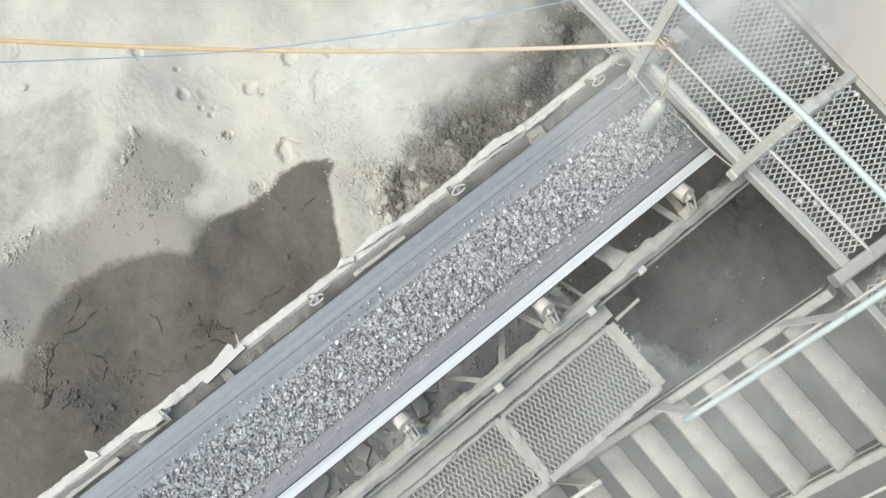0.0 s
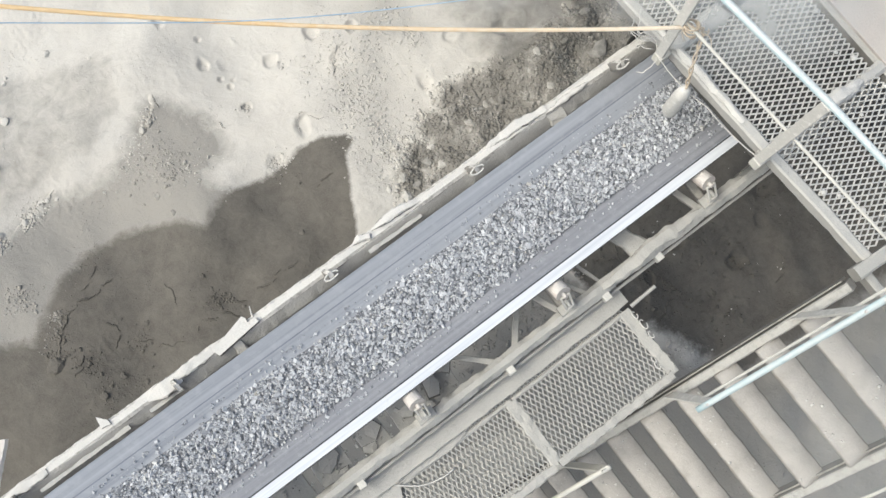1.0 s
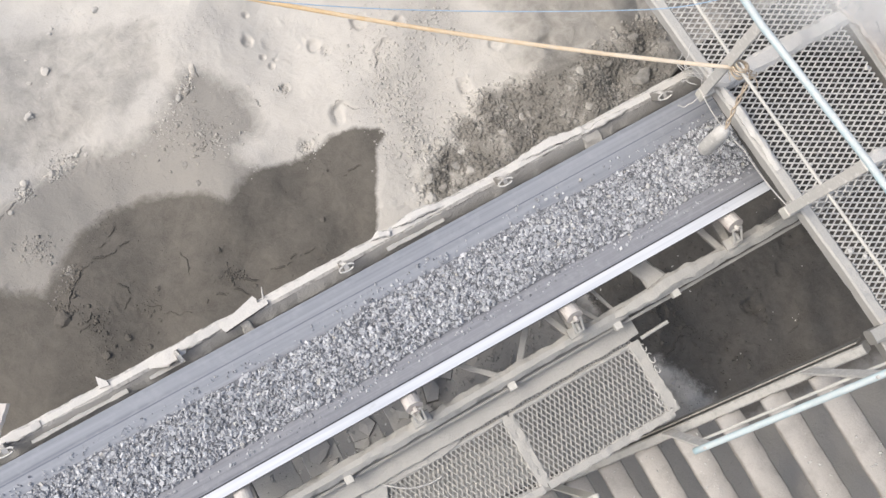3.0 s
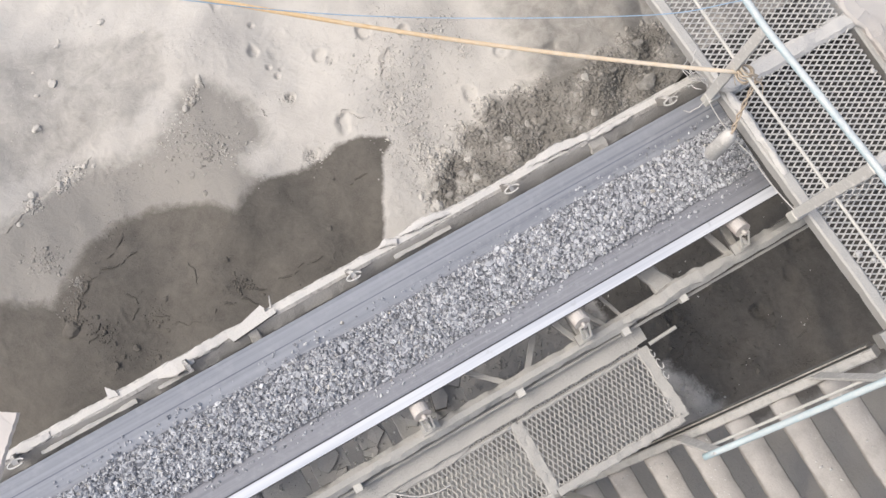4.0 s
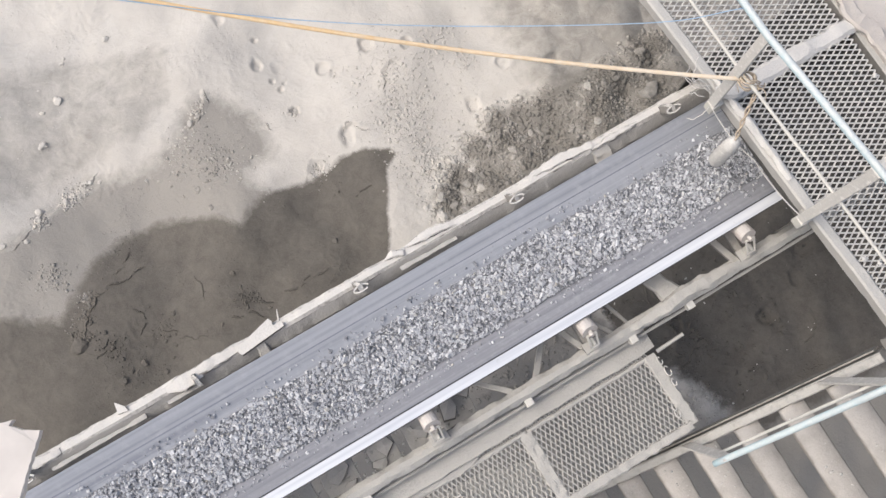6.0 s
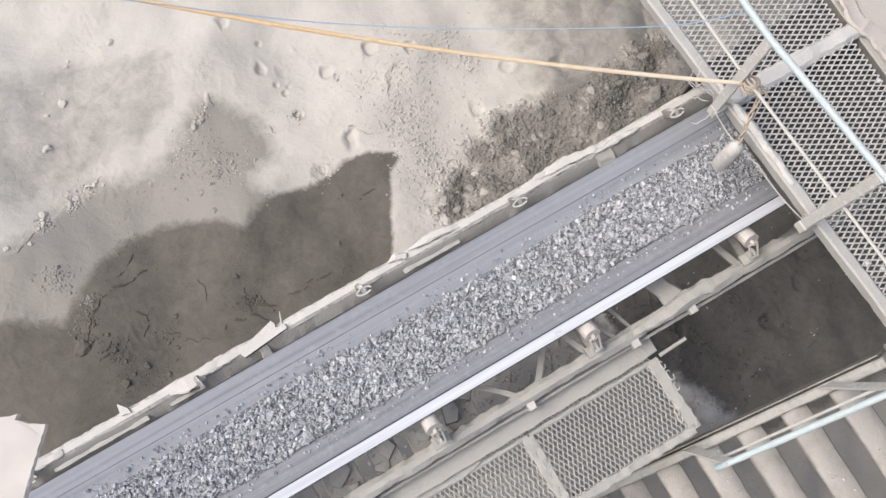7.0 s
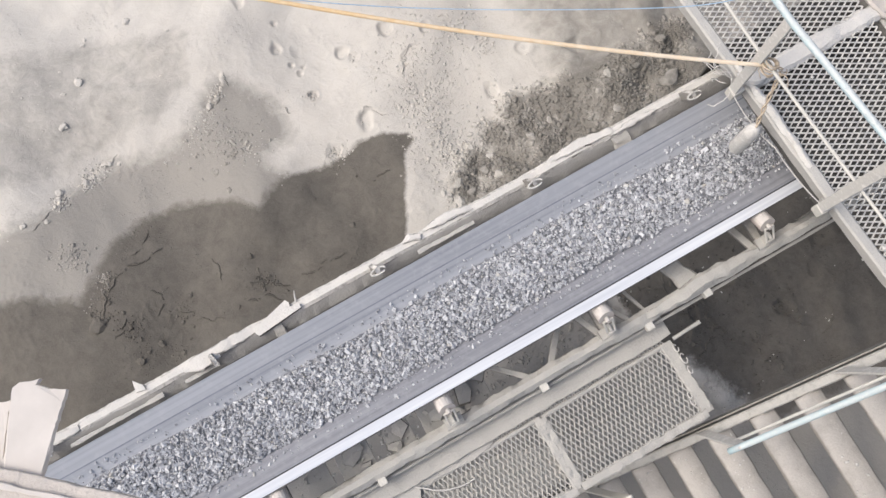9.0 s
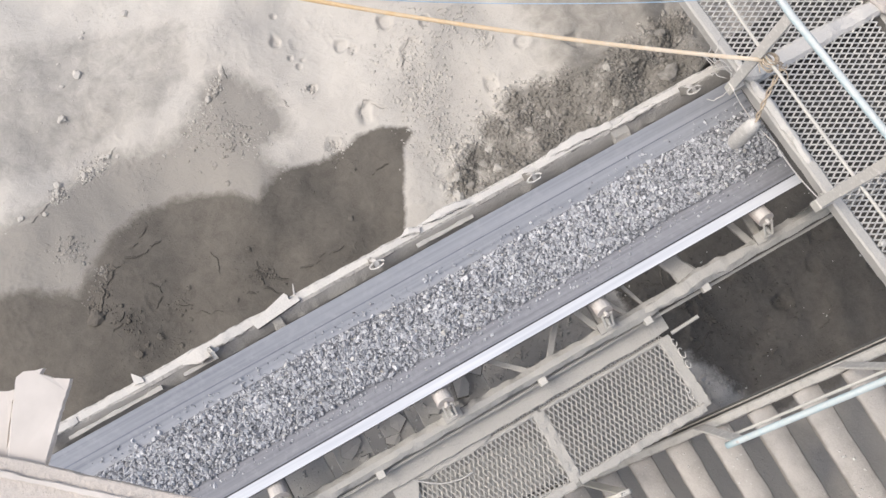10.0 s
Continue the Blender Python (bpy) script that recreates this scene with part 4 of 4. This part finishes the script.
# ---- crossing walkway ----
WX0, WX1, WZ = 2.68, 3.76, 3.0
walkway = thing("walkway", "dusty expanded-metal walkway crossing over the conveyor", "walkway")
part("edge_beam", sweep([(2.543, 4.4, WZ - 0.03), (2.798, -1.03, WZ - 0.03)], bar_profile(0.076, 0.10, 0.15), 0.03, 0.006, 11, 4, top=0.016), M_DULL, walkway, "edge channel caked with dust")
part("far_edge_beam", sweep([(WX1, 4.4, WZ - 0.06), (WX1, -1.03, WZ - 0.06)], bar_profile(0.06, 0.09)), M_STEEL, walkway)
mesh_part("deck_mesh", diamonds(WX0 - 0.118, WX1 - 0.02, -1.0, 4.4, WZ, 0.074, 0.042, 0.0095, 0.008, lambda y: 2.543 + (4.4 - y) * 0.04696 - 0.03), M_MESH, walkway, "expanded-metal deck with diamond openings")
for y in (-0.13, 0.80, 1.9, 3.1):
    part("joist", sweep([(2.7, y, WZ - 0.03), (WX1, y, WZ - 0.03)], bar_profile(0.125 if y == 0.80 else 0.09, 0.08, 0.3), 0.025, 0.012, 11, y, top=0.04), M_PALE if y == 0.80 else M_DULL, walkway, "joist with dust heaped on it")
part("end_beam", sweep([(2.66, -1.06, WZ), (3.9, -1.14, WZ)], bar_profile(0.09, 0.10), 0.05, 0.004, 9, 8, top=0.01), M_STEEL, walkway)
for x, y in ((3.74, 4.2), (2.70, 4.3), (4.6, 0.0)):
    part("column", solid((x - 0.05, y - 0.05, -0.15), (x + 0.05, y + 0.05, WZ - 0.08), 0.006), M_STEEL, walkway)

# unseen hood, added so that the belt looks dark through the deck mesh
hood = thing("added_hood", "dark hood added to darken the space under the walkway", "hood")
part("roof", solid((2.80, -0.12, 2.78), (7.6, 1.14, 2.80), 0.004), M_UNDERDECK, hood)
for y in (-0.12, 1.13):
    part("side", solid((2.80, y, 2.26), (7.6, y + 0.012, 2.78), 0.003), M_UNDERDECK, hood)
part("front_lip", solid((2.785, -0.12, 2.70), (2.80, 1.14, 2.80), 0.003), M_UNDERDECK, hood)
drift = tagged(part("dust_drift", sweep([(3.82, 0.4, 3.012), (3.81, 0.7, 3.015), (3.76, 0.84, 3.02), (3.81, 1.1, 3.015), (3.83, 1.6, 3.01)], bar_profile(0.11, 0.035, 0.4), 0.015, 0.018, 16, 3, top=0.02), M_PLATE, None), "low drift of dust along the deck plate edge", "dust drift")

for k, (path, w) in enumerate((([(2.71, 0.95, 3.02), (2.715, 0.78, 3.04), (2.73, 0.55, 3.03), (2.735, 0.30, 3.02)], 0.055), ([(2.735, 0.42, 3.03), (2.74, 0.28, 3.035), (2.745, 0.12, 3.02)], 0.06), ([(2.66, 0.86, 3.03), (2.74, 0.80, 3.06), (2.86, 0.79, 3.04)], 0.12),
                               ([(3.55, -0.13, 3.02), (3.30, -0.12, 3.03), (3.12, -0.14, 3.02)], 0.10))):
    tagged(part("dust_drift", sweep(path, bar_profile(w, 0.05, 0.4), 0.015, 0.016, 15, k + 3, top=0.02, scale=lambda q: 0.35 + 2.6 * q * (1 - q)), M_PALE, None), "small drift of pale dust on the walkway", "dust drift", "dust drifts")

plate = thing("deck_plate", "solid steel deck plate under a film of pinkish dust", "deck plate")
part("sheet", solid((WX1 + 0.005, -1.2, WZ - 0.02), (7.2, 4.4, WZ + 0.012), 0.004), M_PLATE, plate)
for x, y in ((5.0, 4.2), (7.0, 4.2), (7.0, -1.0), (5.2, -1.05)):
    part("column", solid((x - 0.05, y - 0.05, -0.15), (x + 0.05, y + 0.05, WZ - 0.02), 0.006), M_STEEL, plate)

guardrail = thing("walkway_guardrail", "light blue pipe guardrail with pale flat posts", "guardrail")
part("top_rail", sweep([(2.58, 3.6, 4.03), (2.60, 0.8, 4.03), (2.665, -0.13, 4.05), (2.70, -1.02, 4.05)], round_profile(0.021, 12), 0.1), M_BLUE, guardrail, "light blue painted pipe", True)
part("knee_rail", sweep([(2.61, 3.6, 3.53), (2.62, 0.8, 3.53), (2.66, -0.13, 3.53), (2.70, -1.02, 3.53)], round_profile(0.011, 8), 0.1), M_WHITE, guardrail, "thin pale rod", True)
for y, x in ((-0.13, 2.65), (0.80, 2.60), (1.9, 2.59), (3.1, 2.58)):
    post = part("post", solid((x - 0.012, y - 0.032, WZ - 0.06), (x + 0.012, y + 0.032, WZ + 1.04), 0.003), M_PALE, guardrail)
    part("clamp", solid((x - 0.02, y - 0.042, WZ - 0.07), (x + 0.07, y + 0.03, WZ + 0.03), 0.008), M_WHITE, post, "pale dusty clamp plate")

# ---- stair beside the conveyor ----
GOING, RISE, Y0, Y1 = 0.2576, 0.275, -1.112, -2.14


def stair_z(x):
    """Height of the stringers' upper edge."""
    return 1.85 + (x - 1.577) * 1.04


stair = thing("stair", "steep steel stair with dust-caked open treads", "stair")
for y, s in ((Y0, 1), (Y1, 2)):
    part("stringer", sweep([(-0.12, y, stair_z(-0.12) - 0.085), (2.66, y, stair_z(2.66) - 0.085)], bar_profile(0.068, 0.12), 0.05, 0.004, 8, s, top=0.012), M_STEEL, stair)
    part("stringer_flange", sweep([(-0.12, y + 0.05, stair_z(-0.12) - 0.13), (2.66, y + 0.05, stair_z(2.66) - 0.13)], bar_profile(0.012, 0.10), 0.08, 0.003, 8, s), M_STEEL_DARK, stair)
TREAD_X, TREAD_Z = 2.405, 2.672
k = 0
while TREAD_Z - k * RISE > 0.1:
    x, z = TREAD_X - k * GOING, TREAD_Z - k * RISE
    bm = bmesh.new()
    sweep([(x, Y0 - 0.03, z), (x, Y1 + 0.03, z)], bar_profile(0.19, 0.045, 0.3), 0.04, 0.007, 7, k, bm=bm, top=0.02)
    part("tread", bm, M_TREAD, stair, smooth=True)
    k += 1


def on_treads(rng, n):
    step = rng.integers(0, 8, n)
    return TREAD_X - step * GOING + rng.uniform(-0.08, 0.08, n), rng.uniform(Y1 + 0.05, Y0 - 0.05, n), TREAD_Z - step * RISE + 0.03, np.ones(n)


tread_crumbs = tagged(new("tread_crumbs", shards(170, 21, on_treads, 0.004, 0.013, M_PALE, "tread_crumbs", 0.6, True)), "pale stone crumbs lying on the stair treads", "crumbs", "", "stuff")
landing = thing("stair_landing", "small steel landing with an expanded-metal floor", "landing")
part("landing_beam", sweep([(2.74, -1.1, WZ - 0.06), (2.74, -2.1, WZ - 0.06)], bar_profile(0.06, 0.1), 0.05, 0.003, 9, 3), M_STEEL, landing)
mesh_part("landing_mesh", diamonds(2.78, 4.7, -2.1, -1.18, WZ - 0.01, 0.074, 0.042, 0.008, 0.008), M_MESH, landing)
for x, y in ((4.62, -2.06), (4.62, -1.25)):
    part("column", solid((x - 0.04, y - 0.04, -0.15), (x + 0.04, y + 0.04, WZ - 0.01), 0.005), M_STEEL, landing)

stair_rail = thing("stair_handrail", "light blue handrail on pale flat posts", "handrail")
RY = -1.145


def rail_z(x):
    return 2.77 + (x - 1.40) * 1.04


part("top_rail", sweep([(1.395, RY, rail_z(1.395)), (2.6, RY, rail_z(2.6)), (3.2, RY, rail_z(2.62))], round_profile(0.021, 12), 0.1), M_BLUE, stair_rail, "light blue painted pipe", True)
part("knee_rail", sweep([(1.50, RY, rail_z(1.50) - 0.37), (2.6, RY, rail_z(2.6) - 0.37), (3.2, RY, rail_z(2.6) - 0.37)], round_profile(0.010, 8), 0.1), M_WHITE, stair_rail, "thin pale rod", True)
for x in (1.53, 2.335):
    part("post", sweep([(x, Y0 + 0.022, stair_z(x) - 0.12), (x, Y0 + 0.02, stair_z(x) + 0.02), (x - 0.06, RY, rail_z(x - 0.06) + 0.01)], bar_profile(0.07, 0.016), 0.04, 0.002, 12, x, up=(0, 1, 0)), M_PALE, stair_rail)
part("post", solid((3.12, RY - 0.01, 2.95), (3.19, RY + 0.01, rail_z(2.6)), 0.003), M_PALE, stair_rail)
part("near_rod", sweep([(0.6, Y1 - 0.14, stair_z(0.6) + 0.25), (2.7, Y1 - 0.14, stair_z(2.7) + 0.25)], round_profile(0.012, 8), 0.2), M_WHITE, stair_rail, "thin pale rod")
for x in (0.75, 2.6):
    part("rod_stub", sweep([(x, Y1 - 0.02, stair_z(x) - 0.06), (x, Y1 - 0.14, stair_z(x) + 0.25)], round_profile(0.012, 8)), M_WHITE, stair_rail)
part("lower_post", sweep([(0.68, Y0 - 0.02, stair_z(0.68) - 0.1), (0.70, -1.14, stair_z(0.68) + 0.05), (0.80, -1.2, 2.0)], bar_profile(0.07, 0.016), 0.04, 0.002, 12, 3, up=(0, 1, 0)), M_WHITE, stair_rail)
part("lower_rail", sweep([(0.83, -1.2, 2.0), (-0.08, -1.2, 1.06)], round_profile(0.02, 10), 0.1), M_WHITE, stair_rail, "pale dusty pipe", True)
part("foot_post", sweep([(-0.06, -1.2, 1.06), (-0.06, -1.15, -0.05)], bar_profile(0.06, 0.016), up=(0, 1, 0)), M_WHITE, stair_rail)

# ---- guard panels between stair and conveyor ----
PZ = 2.0


def make_panel(x0, x1, mesh0, mesh1, last):
    """An expanded-metal guard panel in a flat frame; the last one has a broad, torn end bar."""
    panel = thing("guard_panel", "dusty expanded-metal guard panel in a flat steel frame", "guard panel", "guard panels")
    for a, b, w in (((x0, -0.413), (x1, -0.413), 0.034), ((x0, -0.97), (x1, -0.97), 0.065), ((x0, -0.42), (x0, -0.95), 0.06), ((x1, -0.40), (x1 + 0.01, -0.97), 0.09 if last else 0.06)):
        part("frame_bar", sweep([(*a, PZ), (*b, PZ)], bar_profile(w, 0.03, 0.3), 0.016, 0.013 if w > 0.08 else 0.012 * w / 0.065, 19, a[0] + a[1], top=0.012), M_STEEL, panel)
    mesh_part("panel_mesh", diamonds(mesh0, mesh1, -0.95, -0.35, PZ, 0.037, 0.072, 0.0085, 0.008), M_STEEL, panel)
    return panel


end_panel = make_panel(0.56, 1.60, 0.56, 1.63, True)
for x, y, r in ((1.645, -0.47, 0.022), (1.655, -0.56, 0.03), (1.65, -0.65, 0.022), (1.545, -0.85, 0.022), (1.55, -0.80, 0.018)):
    part("wire_curl", sweep([(x + 0.6 * r * math.cos(a), y + 1.3 * r * math.sin(a), PZ + 0.02 + 0.004 * a) for a in np.linspace(0.6, 6.2, 12)], round_profile(0.0045, 5)), M_PALE, end_panel, "", True)
side_panel = make_panel(-0.49, 0.52, -0.47, 0.53, False)
part("dust_film", sweep([(-0.46, -0.66, PZ - 0.03), (0.1, -0.68, PZ - 0.03), (0.54, -0.74, PZ - 0.03)], bar_profile(0.5, 0.012, 0.1), 0.02, 0.03, 9, 3, scale=lambda q: 1.0 - 0.5 * q), M_STEEL, side_panel, "film of caked dust filling the mesh")
part("loose_wire", sweep(bend_through([(-0.483, -0.36, PZ + 0.03), (-0.415, -0.422, PZ + 0.035), (-0.302, -0.503, PZ + 0.04), (-0.166, -0.544, PZ + 0.035), (-0.062, -0.546, PZ + 0.03)]), round_profile(0.006, 6)), M_PALE, side_panel, "bent pale wire", True)
part("dust_sheet", torn_plate([(0.18, -0.365), (0.16, -0.40), (0.0, -0.43), (-0.2, -0.42), (-0.42, -0.40), (-0.50, -0.55), (-0.47, -0.75), (-0.62, -0.75), (-0.62, -0.365)], PZ + 0.028, 0.02, 9), M_STEEL, side_panel, "sheet of caked dust over the panel's corner", smooth=False)
ledge = thing("ledge", "flat steel ledge covered with dust beside the conveyor", "ledge")
part("plate", sweep([(-1.6, -0.300, PZ + 0.05), (1.66, -0.290, PZ + 0.05)], bar_profile(0.165, 0.03), 0.02, 0.009, 9, 5, top=0.006), M_STEEL, ledge)
part("peg", sweep([(1.64, -0.40, PZ + 0.12), (1.86, -0.39, PZ + 0.16)], round_profile(0.014, 8), 0.03, 0.002), M_STEEL, ledge)

# ---- rope, twine, hanging probe ----
rope = tagged(part("rope", sweep(sag((2.652, 0.728, 3.5), (-2.6, 4.371, 4.996), 0.38, 40), round_profile(0.0135, 8)), M_ROPE, None, "", True), "taut orange rope tied to a guardrail post", "rope")
twine = tagged(part("twine", sweep(bend_through([(2.6, 0.99, 4.03), (2.08, 1.22, 3.95), (0.74, 1.94, 4.0), (-0.44, 2.49, 4.5), (-2.6, 3.45, 5.7)]), round_profile(0.0032, 6)), M_TWINE, None, "", True), "thin blue twine strung from the guardrail", "twine")
probe = thing("hanging_probe", "pale dust-coated cylinder hanging over the belt", "probe")
bm = bmesh.new()
rings = []
for z, r in ((2.655, 0.012), (2.66, 0.034), (2.675, 0.048), (2.70, 0.054), (2.85, 0.055), (2.98, 0.052), (3.05, 0.046), (3.085, 0.032), (3.10, 0.014)):
    rings.append([bm.verts.new((2.555 + r * (1 + 0.06 * noise.noise((a * 2, z * 9, 1))) * math.cos(a), 0.505 + r * math.sin(a), z)) for a in np.linspace(0, 2 * math.pi, 18)[:-1]])
for a, b in zip(rings, rings[1:]):
    for i in range(17):
        bm.faces.new((a[i], a[(i + 1) % 17], b[(i + 1) % 17], b[i]))
bm.faces.new(rings[0][::-1])
bm.faces.new(rings[-1])
part("body", bm, M_PALE, probe, smooth=True)
for side in (-1, 1):
    strand = [Vector((2.555, 0.505, 3.085)).lerp(Vector((2.675, 0.665, 3.5)), q) + Vector((0.010 * side * math.cos(14 * q), 0.010 * side * math.sin(14 * q), -0.03 * math.sin(math.pi * q))) for q in np.linspace(0, 1, 16)]
    part("sling", sweep(strand, round_profile(0.0065, 6)), M_ROPE_OLD, probe, "frayed brown rope sling", True)

knot = thing("rope_knot", "frayed rope wound round the guardrail post", "knot")
for k in range(5):
    z = 3.47 + 0.022 * k
    ring = [(2.635 + (0.034 + 0.008 * (k % 2)) * math.cos(a), 0.735 + (0.055 - 0.004 * k) * math.sin(a), z + 0.018 * math.sin(a + k)) for a in np.linspace(0, 2 * math.pi, 15)]
    part("turn", sweep(ring, round_profile(0.0055, 6)), M_ROPE_OLD, knot, "", True)
rng = random.Random(8)
for k in range(5):
    pts = [Vector((2.655 + rng.uniform(-0.02, 0.02), 0.70 + rng.uniform(-0.04, 0.04), 3.52))]
    d = Vector((rng.uniform(-0.2, 1), rng.uniform(-1, 0.6), rng.uniform(-0.3, 0.5))).normalized()
    for i in range(9):
        d = (d + Vector((rng.uniform(-0.7, 0.7), rng.uniform(-0.7, 0.7), rng.uniform(-0.5, 0.4)))).normalized()
        pts.append(pts[-1] + d * 0.018)
    part("frayed_end", sweep(pts, round_profile(0.003, 5)), M_ROPE_OLD, knot, "", True)
wires = thing("wire_tangle", "loose tangled wires hanging at the walkway edge", "wire")
rng = random.Random(5)
for k in range(6):
    a = Vector((2.60 + rng.uniform(-0.03, 0.03), 0.80 + rng.uniform(-0.06, 0.1), 3.06 + rng.uniform(-0.02, 0.05)))
    pts = [a]
    d = Vector((rng.uniform(-1, 0.2), rng.uniform(-0.6, 1), rng.uniform(-0.3, 0.5))).normalized()
    for i in range(14):
        d = (d + Vector((rng.uniform(-0.7, 0.7), rng.uniform(-0.7, 0.7), rng.uniform(-0.45, 0.4)))).normalized()
        pts.append(pts[-1] + d * 0.022)
    part("wire", sweep(pts, round_profile(0.0035, 5)), M_PALE, wires, "", True)
part("lead", sweep(sag((2.58, 0.78, 3.03), (2.63, 0.34, 3.0), 0.05, 10) + sag((2.63, 0.34, 3.0), (2.655, -0.10, 3.03), 0.03, 10)[1:], round_profile(0.004, 5)), M_PALE, wires, "", True)


def deck_stone(x, y, r, k):
    bm = bmesh.new()
    bmesh.ops.create_icosphere(bm, subdivisions=1, radius=r)
    for v in bm.verts:
        v.co *= 1 + 0.4 * noise.noise(v.co / r + Vector((k * 2.1, 0, 0)))
        v.co.z *= 0.7
    ob = part("stone", bm, M_PALE, None)
    ob.matrix_world = pose(x, y, WZ + 0.008 + 0.5 * r, 0, 0, 50 * k)
    tagged(ob, "pale broken stone lying on the walkway mesh", "stone", "stones on the walkway")


for k, (x, y, r) in enumerate(((2.85, -0.545, 0.024), (2.92, -0.62, 0.016), (3.62, 0.02, 0.022), (3.66, -0.25, 0.02), (3.55, 0.12, 0.015), (2.95, 0.05, 0.013), (3.4, -0.3, 0.014), (3.1, 0.62, 0.012), (3.64, 0.42, 0.02), (2.98, -0.78, 0.018))):
    deck_stone(x, y, r, k + 1)

# ---- upper platform that the view is taken from ----
platform = thing("upper_platform", "dust-covered steel edge beam of an upper platform", "platform")
part("edge_beam", sweep([(-1.34, 0.59, 7.18), (1.0, -1.44, 7.18), (1.05, -2.0, 7.0)], bar_profile(0.14, 0.014, 0.1), 0.02, 0.003, 22, 5, top=0.004), M_PLATE, platform)
part("edge_rib", sweep([(-1.309, 0.626, 7.192), (1.031, -1.404, 7.192)], bar_profile(0.009, 0.008), 0.006, 0.0025, 45, 5), M_TAB, platform)
part("tab", torn_plate([(-0.555, 0.177), (-0.578, 0.191), (-0.593, 0.207), (-0.585, 0.212), (-0.613, 0.222), (-0.626, 0.220), (-0.66, 0.165), (-0.70, 0.10), (-0.68, 0.03), (-0.66, 0.058), (-0.59, 0.138)], 7.174, 0.012, 2), M_TAB, platform, "dusty flat tab", smooth=False)
part("tab", torn_plate([(-0.64, 0.206), (-0.68, 0.222), (-0.76, 0.14), (-0.72, 0.08)], 7.165, 0.012, 7), M_TAB, platform, "dusty flat tab", smooth=False)
part("deck", solid((-2.0, -4.6, 6.95), (3.0, -1.9, 7.02), 0.01), M_STEEL, platform)
for x, y in ((-1.8, -4.4), (2.8, -4.4), (-1.0, -2.6), (1.2, -3.6)):
    part("column", solid((x - 0.08, y - 0.08, -0.15), (x + 0.08, y + 0.08, 6.95), 0.01), M_STEEL, platform)


# ---- airborne dust ----
def make_puff(x, y, z, r, strength, seed, kind=""):
    bm = bmesh.new()
    bmesh.ops.create_icosphere(bm, subdivisions=3, radius=1)
    for v in bm.verts:
        v.co.z *= 0.22 + 0.1 * noise.noise(v.co * 1.5 + Vector((seed, 0, 0)))
    ob = part("dust_puff", bm, material("airborne_dust", build_dust_puff(strength, seed), rough=1.0, spec=0.0), None, smooth=True)
    ob.scale = (r, r * 0.85, r)
    ob.location = (x, y, z)
    return tagged(ob, "thin pale puff of airborne stone dust", "dust puff", "dust in the air", "stuff")


PUFFS = []
for x, y, z, r, a, vx, vy in ((1.6, 2.45, 1.3, 1.0, 0.95, 0.75, 1.1), (2.5, 2.3, 1.5, 1.0, 0.8, 0.38, 0.5), (3.2, 0.75, 3.5, 0.95, 0.8, 0.36, 0.34), (1.3, -1.0, 3.9, 1.2, 0.22, 0.6, -0.9), (2.35, 0.65, 3.3, 0.7, 0.25, 0.5, 0.6), (3.4, 0.75, 3.5, 0.62, 0.5, 0.015, 0.02)):
    PUFFS.append((make_puff(x, y, z, r, a, len(PUFFS) + 1.3), (x, y, z), (vx, vy)))


def motions():
    # the rope and the twine sway a little about their knots
    hitch = pose(2.6, 0.99, 4.03)
    walk(twine, [(t, hitch @ pose(0, 0, 0, 0, 0, a) @ hitch.inverted()) for t, a in ((0, 0.6), (0.5, 0.2), (1, 0.3), (2, 0.2), (3, 0.1), (4.5, -0.2), (5.5, -0.7), (7, -1.15), (8, -0.9), (9, -0.75), (10, -0.7))])
    tie = pose(2.64, 0.71, 3.5)
    walk(rope, [(t, tie @ pose(0, 0, 0, 0, 0, a) @ tie.inverted()) for t, a in ((0, -0.1), (0.5, 0.26), (1, 0.22), (2, 0.18), (3, 0.25), (4.5, 0.02), (5.5, -0.17), (7, -0.27), (8, -0.17), (9, -0.12), (10, -0.12))])
    for ob, (x, y, z), (vx, vy) in PUFFS[:2] + PUFFS[3:]:
        walk(ob, [(t, pose(x + vx * t, y + vy * t, z + 0.12 * t)) for t in (0, 0.5, 1, 1.5, 2, 3, 4, 6, 8, 10)])
    ob, (x, y, z), (vx, vy) = PUFFS[2]
    walk(ob, [(t, pose(x + vx * d, y + vy * d, z + 0.1 * d)) for t, d in ((0, 0), (1, 0.2), (2, 0.5), (3, 1.2), (4.5, 3.5), (6, 6), (8, 10), (10, 14))])
    walk(belt, [(0, pose(0, 0, 0)), (5, pose(-BELT_SPEED * 5, 0, 0)), (10, pose(-BELT_SPEED * 10, 0, 0))])
    walk(gravel, [(0, pose(0, 0, 0)), (5, pose(-BELT_SPEED * 5, 0, 0)), (10, pose(-BELT_SPEED * 10, 0, 0))])
    spin = BELT_SPEED / 0.052 / FPS
    for r, m in rollers:
        walk(r, [(k / FPS, m @ Matrix.Rotation(spin * k, 4, "Z")) for k in range(301)])


motions()
